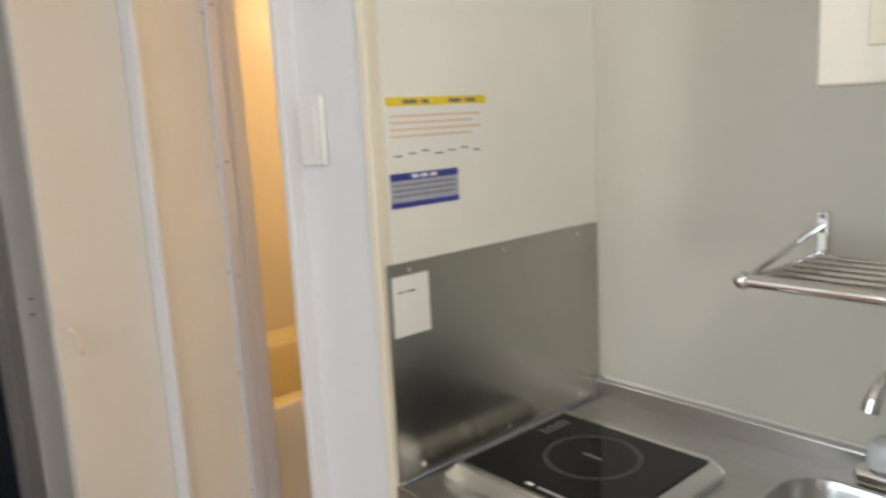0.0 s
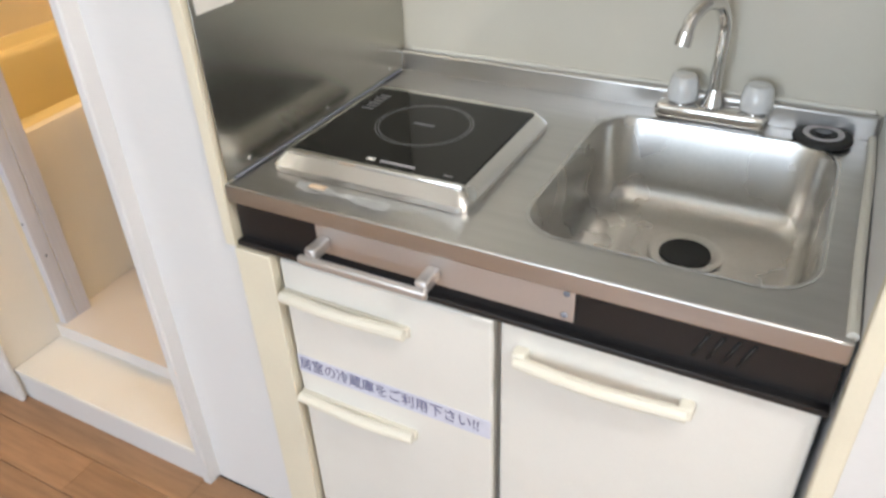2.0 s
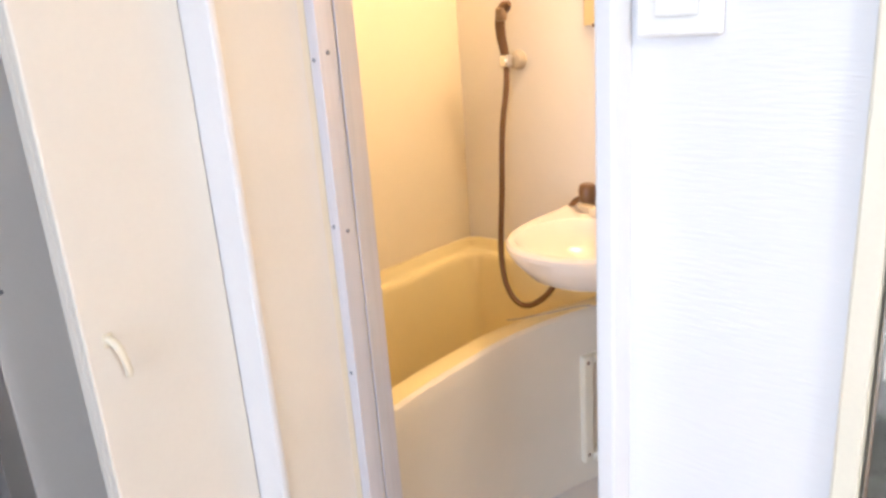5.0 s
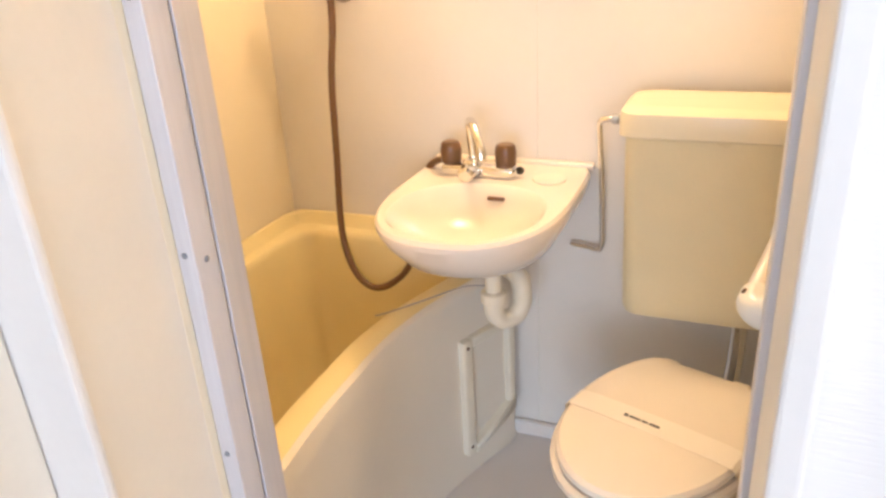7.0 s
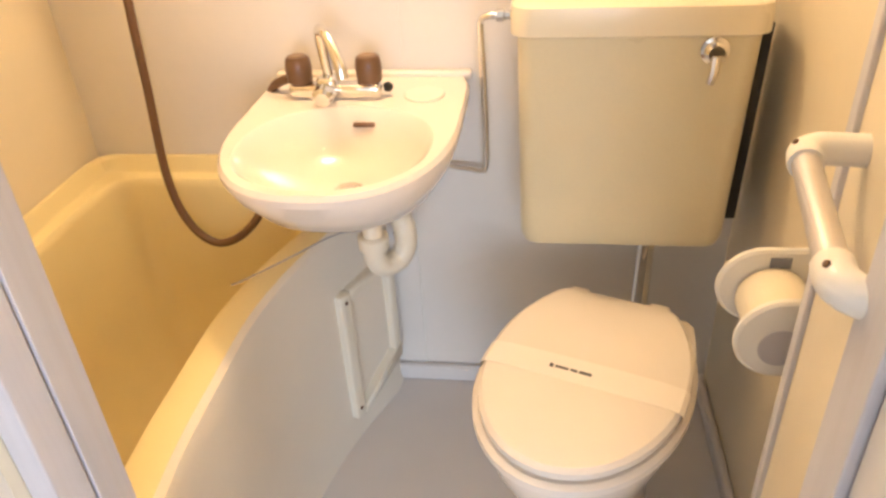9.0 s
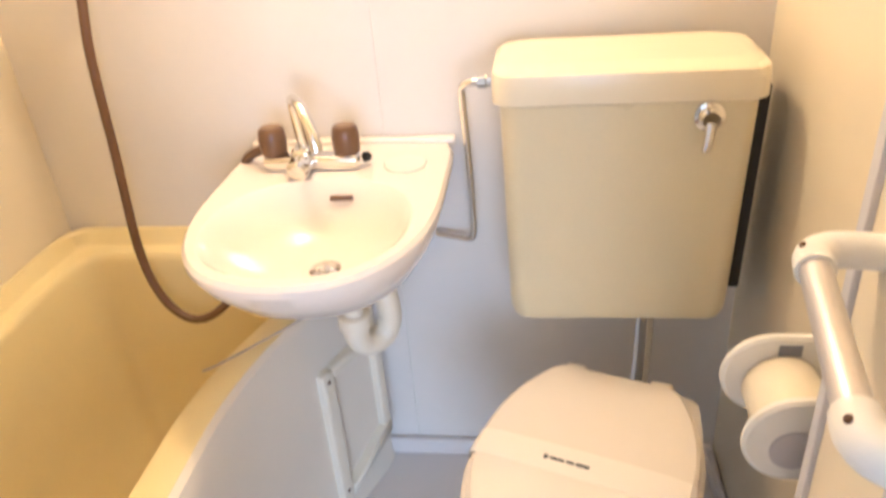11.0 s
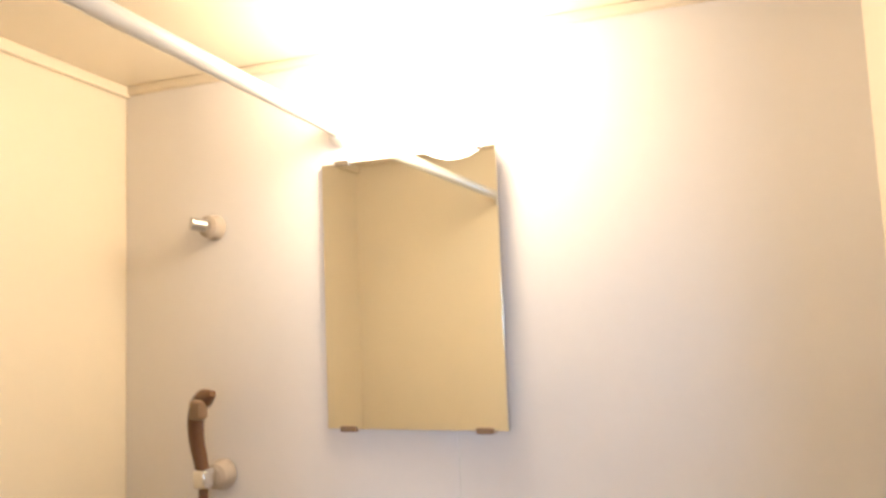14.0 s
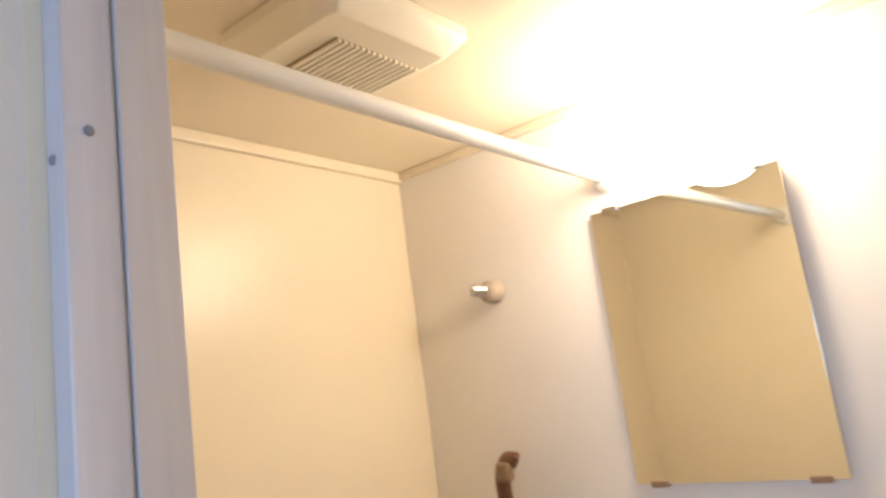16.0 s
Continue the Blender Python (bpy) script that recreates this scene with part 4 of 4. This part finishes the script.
def shower():
    s = thing("hand_shower", (-1.14, YW, 1.27), "brown hand shower with its hose in a wall clamp", "hand shower")
    part("hose", tube([(-0.862, 0.985, 0.915), (-0.905, 0.995, 0.918), (-0.945, 1.01, 0.885), (-0.965, 1.02, 0.80), (-0.995, 1.0, 0.665), (-1.045, 0.985, 0.600), (-1.103, 0.978, 0.582), (-1.155, 0.985, 0.625), (-1.184, 1.0, 0.72), (-1.186, 1.02, 0.90), (-1.182, 1.03, 1.08), (-1.174, 1.045, 1.19), (-1.172, 1.05, 1.268)], 0.0085, 12, per=10), BROWN_PLASTIC, s, "brown plastic hose")
    part("handle", tube([(-1.170, 1.05, 1.262), (-1.177, 1.048, 1.300), (-1.181, 1.042, 1.340), (-1.174, 1.032, 1.380), (-1.152, 1.018, 1.408), (-1.122, 1.008, 1.422)], lambda q: 0.0115 + 0.006 * q - 0.09 * max(0.0, q - 0.88), 14), BROWN_PLASTIC, s)
    part("spray_face", box(-1.164, -1.134, 0.994, 1.016, 1.378, 1.414, 0.008, 3), BROWN_LIGHT, s, "lighter brown spray face")
    clamp = part("clamp", turned([(0.028, 0.0), (0.028, 0.006), (0.022, 0.026), (0.014, 0.03)], (-1.163, YW - 0.001, 1.270), (0, -1, 0)), TAUPE, s, "cream plastic wall clamp")
    part("clamp_fork", box(-1.186, -1.156, 1.032, YW - 0.026, 1.254, 1.288, 0.008, 3), CHROME, clamp)
    h = thing("shower_hook", (-1.185, YW, 1.72), "cream and chrome upper shower hook on the wall", "wall hook")
    part("rose", turned([(0.024, 0.0), (0.024, 0.006), (0.020, 0.024), (0.012, 0.028)], (-1.176, YW - 0.001, 1.721), (0, -1, 0)), TAUPE, h)
    part("fork", tube([(-1.180, YW - 0.024, 1.723), (-1.196, YW - 0.046, 1.726)], 0.012, 12, curved=False), STEEL, h)


def tank():
    t = thing("toilet_tank", (-0.32, 0.96, 0.646), "beige plastic toilet tank with a paler lid on the wall", "toilet tank")
    cx, hx = -0.313, 0.183
    y0, y1 = 0.880, YW - 0.045
    cy, hy = (y0 + y1) / 2, (y1 - y0) / 2

    def sec(k, d, z, r=0.03):
        return rounded(cx, cy + (hy - hy * d), hx * k, hy * d, r, z)
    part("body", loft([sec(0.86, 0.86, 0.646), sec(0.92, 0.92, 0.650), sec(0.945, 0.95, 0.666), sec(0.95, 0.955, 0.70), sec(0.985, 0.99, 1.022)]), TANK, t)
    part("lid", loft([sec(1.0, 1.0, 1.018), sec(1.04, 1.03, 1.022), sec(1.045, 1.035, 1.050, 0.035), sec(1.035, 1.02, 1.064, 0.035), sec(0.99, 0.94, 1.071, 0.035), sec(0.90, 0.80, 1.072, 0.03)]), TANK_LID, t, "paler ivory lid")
    # added black solid in place of the tank's shadow in the wall gap
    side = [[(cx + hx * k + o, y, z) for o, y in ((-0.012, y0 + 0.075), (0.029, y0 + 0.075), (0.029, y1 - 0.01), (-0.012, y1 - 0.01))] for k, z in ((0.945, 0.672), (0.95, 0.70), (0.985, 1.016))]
    part("side_shade", loft(side), RUBBER_AND_SHADE, t, "black strip standing for the shade beside the tank")
    lever = part("lever_boss", turned([(0.021, 0.0), (0.021, 0.006), (0.016, 0.008), (0.016, 0.018), (0.012, 0.021), (0.0005, 0.021)], (-0.203, y0 + 0.004, 0.998), (0, -1, 0)), CHROME, t, "chrome flush lever")
    part("lever", tube([(-0.203, y0 - 0.014, 0.993), (-0.205, y0 - 0.018, 0.970), (-0.208, y0 - 0.018, 0.954)], lambda q: 0.008 - 0.002 * q, 10), CHROME, lever)
    p = thing("water_pipe", (-0.56, 1.06, 0.70), "thin chrome water pipe from the wall to the tank", "pipe")
    part("pipe", tube([(-0.63, 1.075, 0.712), (-0.59, 1.07, 0.708), (-0.570, 1.066, 0.706), (-0.559, 1.064, 0.716), (-0.557, 1.058, 0.77), (-0.557, 1.03, 0.90), (-0.558, 1.0, 1.000), (-0.553, 0.985, 1.022), (-0.535, 0.98, 1.028), (-0.500, 0.98, 1.028)], 0.006, 12), CHROME, p)
    part("nut", turned([(0.011, 0.0), (0.011, 0.012), (0.008, 0.014), (0.008, 0.022), (0.012, 0.024), (0.012, 0.032)], (-0.530, 0.98, 1.028), (1, 0, 0), 8), CHROME, p)


def toilet():
    t = thing("toilet", (-0.38, 0.62, ZB), "ivory toilet with a closed lid and a paper band across it", "toilet")
    turn = Matrix.Translation((-0.313, 0.838, 0)) @ pose(0, 0, 0, 0, 0, -19)

    def egg(w, v0, v1, z, back=0.62):
        """An egg seen from above: v runs from the hinge to the front."""
        out = []
        n = 44
        mid = v0 + (v1 - v0) * 0.47
        for k in range(n):
            a = 2 * math.pi * k / n
            c, s = math.cos(a), math.sin(a)
            if s > 0:
                u, v = w * c, mid + (v1 - mid) * s
            else:
                q = -s
                v = mid - (mid - v0) * min(1, q * 1.12)
                u = w * (c if q < 0.893 else c) * 1.0
                u = math.copysign(max(abs(u), 0), c)
                k2 = (mid - v) / (mid - v0)
                u = math.copysign(w * (1 - (1 - back) * k2 ** 2.3) * min(1, abs(c) / 0.45 if q > 0.893 else 1), c)
            out.append(turn @ Vector((u, -v, z)))
        return out
    z = 0.580
    lid = loft([egg(0.150, 0.008, 0.405, z - 0.021), egg(0.156, 0.004, 0.414, z - 0.017), egg(0.156, 0.004, 0.414, z - 0.006), egg(0.150, 0.009, 0.407, z), egg(0.12, 0.04, 0.37, z + 0.003), egg(0.05, 0.12, 0.28, z + 0.005)])
    lid = part("lid", lid, LID_PLASTIC, t)
    part("seat", loft([egg(0.158, -0.002, 0.418, z - 0.044), egg(0.165, -0.004, 0.424, z - 0.040), egg(0.165, -0.004, 0.424, z - 0.028), egg(0.158, 0.0, 0.416, z - 0.023)]), LID_PLASTIC, t)
    part("bowl", loft([egg(0.10, 0.02, 0.30, ZB + 0.001, 0.8), egg(0.105, 0.0, 0.31, ZB + 0.02, 0.8), egg(0.10, 0.0, 0.30, ZB + 0.12, 0.8), egg(0.115, -0.01, 0.34, 0.37, 0.8), egg(0.145, -0.02, 0.395, 0.47, 0.8), egg(0.155, -0.03, 0.408, 0.515, 0.8), egg(0.155, -0.03, 0.408, z - 0.045, 0.8)]), PORCELAIN, t)
    for u in (-0.07, 0.07):
        bm = box(u - 0.018, u + 0.018, -0.012, 0.014, z - 0.045, z - 0.008, 0.006, 3)
        bmesh.ops.transform(bm, matrix=turn, verts=bm.verts)
        part("hinge", bm, LID_PLASTIC, t)
    strips = []
    profile = [(0.0, 0.0058), (0.05, 0.0056), (0.12, 0.0040), (0.1505, 0.0010), (0.1572, -0.005), (0.1576, -0.018)]
    for u, h in [(-u, h) for u, h in profile[:0:-1]] + profile:
        strips.append([turn @ Vector((u * (1 if v < 0.22 else 0.997), -v, z + h + d)) for v, d in ((0.194, 0.0), (0.246, 0.0), (0.246, -0.0006), (0.194, -0.0006))])
    band = part("paper_band", loft(strips), BAND_PAPER, lid, "white paper band with small print")
    for u0, u1, h in ((-0.034, -0.028, 0.004), (-0.025, -0.004, 0.0025), (-0.001, 0.010, 0.0025), (0.013, 0.032, 0.003)):
        bm = box(u0 - 0.016, u1 - 0.016, -0.222 - h, -0.222 + h, z + 0.0048, z + 0.0062)
        bmesh.ops.transform(bm, matrix=turn, verts=bm.verts)
        part("print", bm, INK, band)
    part("flush_pipe", tube([(-0.257, 0.962, 0.652), (-0.257, 0.962, 0.57), (-0.260, 0.950, 0.50), (-0.268, 0.925, 0.465), (-0.285, 0.86, 0.445)], 0.0165, 16), CHROME, t, "chrome flush pipe")


def paper_holder():
    h = thing("paper_holder", (XR, 0.55, 0.72), "white plastic toilet paper holder with rounded end plates and a roll", "paper holder")
    cx, cz, r = -0.166, 0.778, 0.056

    def outline(k, y):
        """A plate seen from its end: round in front, straight towards the wall."""
        turn = [(cx + r * k * math.cos(radians(a)), cz + r * k * math.sin(radians(a))) for a in range(90, 271, 9)]
        return [(x, y, z) for x, z in turn + [(XR - 0.0005, cz - r * k), (XR - 0.0005, cz + r * k)]]
    for y in (0.604, 0.494):
        d = part("end_plate", loft([outline(0.93, y), outline(1.0, y - 0.003), outline(1.0, y - 0.009), outline(0.93, y - 0.012)]), PLASTIC_WHITE, h)
        part("hub", turned([(0.026, 0.0), (0.026, 0.002), (0.0005, 0.002)], (cx - 0.002, y - 0.0115, cz - 0.010), (0, -1, 0)), GREY_HUB, d)
    part("wall_plate", box(XR - 0.010, XR - 0.0004, 0.485, 0.592, cz - 0.045, cz + 0.052, 0.003), PLASTIC_WHITE, h)
    part("paper_roll", turned([(0.016, 0.0), (0.042, 0.0), (0.044, 0.002), (0.044, 0.094), (0.042, 0.096), (0.016, 0.096)], (cx + 0.012, 0.5915, cz - 0.012), (0, -1, 0)), PLASTIC_IVORY, h, "cream paper roll")
    part("window_insert", box(cx + 0.004, cx + 0.030, 0.5905, 0.5921, cz + 0.030, cz + 0.046, 0.0005), SHADOW_GREY, h)


def inner_door():
    d = thing("bathroom_door", (-0.178, 0.185, 0.14), "beige bathroom door with aluminium edges, swung open inwards", "door")
    a, b = Vector((-0.219, 0.170, 0)), Vector((-0.172, 0.455, 0))
    along = (b - a).normalized()
    out = Vector((-along.y, along.x, 0))
    m = Matrix.Translation(a) @ Matrix((along, out, (0, 0, 1))).transposed().to_4x4()
    w = (b - a).length

    def piece(name, u0, u1, d0, d1, z0, z1, mat, parent=d, r=0.002, label=""):
        bm = box(u0, u1, d0, d1, z0, z1, r)
        bmesh.ops.transform(bm, matrix=m, verts=bm.verts)
        return part(name, bm, mat, parent, label)
    piece("panel", 0.03, w - 0.03, -0.020, -0.006, 0.19, 1.91, BATH_IVORY, label="beige moulded panel")
    piece("edge_rail", 0.0, 0.031, -0.026, 0.0, 0.145, 1.95, ALUMINIUM, label="aluminium edge")
    piece("edge_rail", w - 0.031, w - 0.008, -0.026, 0.0, 0.145, 1.95, ALUMINIUM, label="aluminium edge")
    piece("edge_strip", w - 0.008, w, -0.022, -0.004, 0.145, 1.95, BATH_IVORY)
    piece("bottom_rail", 0.031, w - 0.031, -0.026, 0.0, 0.145, 0.19, ALUMINIUM)
    piece("top_rail", 0.031, w - 0.031, -0.026, 0.0, 1.91, 1.95, ALUMINIUM)
    r = thing("towel_bar", (-0.2, 0.3, 1.06), "beige towel bar with white elbows on the door", "towel bar")
    u0, u1, z = -0.012, 0.214, 1.070
    pts = [m @ Vector((u, 0.046, z)) for u in (u0 + 0.02, u1 - 0.02)]
    part("bar", tube(pts, 0.0115, 16, curved=False), ALU_PLATE, r, "satin beige metal bar")
    for u, s in ((u0, 1), (u1, -1)):
        e = part("elbow", tube([m @ Vector(q) for q in ((u + s * 0.036, 0.046, z), (u + s * 0.016, 0.045, z), (u + s * 0.003, 0.034, z), (u, 0.014, z), (u, -0.008, z))], 0.0145, 16), PLASTIC_WHITE, r, "glossy white plastic elbow")
        screw(e, m @ Vector((u + s * 0.018, 0.054, z + 0.0115)), m.to_3x3() @ Vector((0, 1, 0.7)), BROWN_PLASTIC, 0.003)


def mirror():
    t = thing("wall_mirror", (-0.78, YW, 1.351), "frameless wall mirror held by four clips", "mirror")
    tilt = Matrix.Translation((-0.945, YW - 0.005, 0)) @ pose(0, 0, 0, 0, 0, -2.6)
    bm = box(0.0, 0.324, -0.004, 0.0, 1.353, 1.814, 0.0006)
    bmesh.ops.transform(bm, matrix=tilt, verts=bm.verts)
    part("glass", bm, MIRROR, t)
    part("backing", box(-0.943, -0.624, YW - 0.0039, YW - 0.0005, 1.355, 1.812), GREY_HUB, t)
    for x in (-0.905, -0.660):
        for z in (1.353, 1.814):
            part("clip", box(x - 0.015, x + 0.015, YW - (0.014 if x < -0.8 else 0.025), YW - 0.0005, z - 0.005, z + 0.005, 0.002), BROWN_LIGHT if z < 1.5 else CHROME, t)


def bath_lamp():
    g = thing("globe_lamp", (-0.735, YW, 1.9), "glowing round glass wall lamp above the mirror", "wall lamp")
    part("wall_plate", turned([(0.050, 0.0), (0.050, 0.018), (0.042, 0.022)], (-0.735, YW - 0.0005, 1.91), (0, -1, 0)), PLASTIC_WHITE, g)
    globe = part("globe", sphere((-0.735, 0.99, 1.91), 0.09), GLOBE, g)
    globe.visible_shadow = False


def curtain_rod():
    r = thing("curtain_rod", (-0.9, 0.63, 1.87), "white shower curtain rod between two walls", "curtain rod")
    x, z = -0.905, 1.872
    part("rod", tube([(x, 0.23, z), (x, YW - 0.02, z)], 0.0125, 16, curved=False), PLASTIC_WHITE, r)
    for y, s in ((YW - 0.0005, -1), (0.2125, 1)):
        part("flange", turned([(0.026, 0.0), (0.026, 0.006), (0.018, 0.016), (0.018, 0.026)], (x, y, z), (0, s, 0)), PLASTIC_WHITE, r)


def vent():
    v = thing("ceiling_vent", (-0.985, 0.57, ZC), "ivory plastic exhaust fan cover with a slotted grille", "exhaust fan")
    cx, cy = -0.986, 0.570
    part("housing", loft([rounded(cx, cy, 0.104, 0.128, 0.012, ZC - 0.001), rounded(cx, cy, 0.104, 0.128, 0.012, ZC - 0.016), rounded(cx, cy, 0.082, 0.106, 0.012, ZC - 0.038), rounded(cx, cy, 0.076, 0.100, 0.012, ZC - 0.040)]), PLASTIC_IVORY, v)
    # dark sheet on the closed housing paints the shade between the slats
    grille = part("grille_bed", box(cx - 0.066, cx + 0.034, cy - 0.058, cy + 0.092, ZC - 0.0412, ZC - 0.0395), VENT_SHADE, v)
    for i in range(15):
        y = cy - 0.055 + 0.0102 * i
        part("slat", box(cx - 0.066, cx + 0.034, y, y + 0.0055, ZC - 0.0445, ZC - 0.0405), PLASTIC_IVORY, grille)


def floor_drain():
    f = thing("floor_drain", (-0.838, 0.606, ZB), "round slotted floor drain beside the tub", "floor drain")
    c = (-0.838, 0.606)
    part("rim", turned([(0.046, 0.0), (0.046, 0.003), (0.040, 0.005), (0.037, 0.001)], (*c, ZB)), PLASTIC_IVORY, f)
    part("grate", turned([(0.036, 0.0005), (0.036, 0.002), (0.0005, 0.003)], (*c, ZB)), GREY_HUB, f)
    for i in range(5):
        part("slot", box(c[0] - 0.022, c[0] + 0.022, c[1] - 0.020 + 0.009 * i, c[1] - 0.016 + 0.009 * i, ZB + 0.002, ZB + 0.0036), SHADOW_GREY, f)


def cord():
    c = thing("plug_chain_cord", (-0.9, 0.8, 0.61), "thin grey cord hanging from the trap over the tub rim", "cord")
    part("cord", tube([(-0.757, 0.86, 0.690), (-0.81, 0.85, 0.685), (-0.88, 0.80, 0.668), (-0.945, 0.752, 0.6535), (-0.968, 0.738, 0.650)], 0.0016, 6), CORD, c)


bathtub()
access_cover()
basin()
basin_tap()
shower()
tank()
toilet()
paper_holder()
inner_door()
mirror()
bath_lamp()
curtain_rod()
vent()
floor_drain()
cord()

# ---- pieces of the floor ----
floor = thing("floor", (0, -0.6, 0), "reddish-brown wooden plank floor of the hall", "floor", kind="structure")
part("subfloor", box(-1.262, 2.6, HALL, 0.0, -0.1, -0.012), RUBBER_AND_SHADE, floor)
part("room_flooring", box(-1.0, 2.6, -4.2, HALL, -0.1, 0.0), OAK, floor)
part("room_flooring", box(1.35, 2.6, HALL, 0.0, -0.012, 0.0), OAK, floor)
rowcount = 12
width = -HALL / rowcount
for r in range(rowcount):
    x = -1.262 - (0.45 if r % 2 else 0.0) - 0.17 * (r % 3)
    while x < 1.35:
        a, b = max(x, -1.262), min(x + 0.9, 1.35)
        if b - a > 0.02:
            part("plank", box(a + 0.0006, b - 0.0006, HALL + r * width + 0.0006, HALL + (r + 1) * width - 0.0006, -0.012, 0.0, 0.0012, 1), OAK, floor)
        x += 0.9
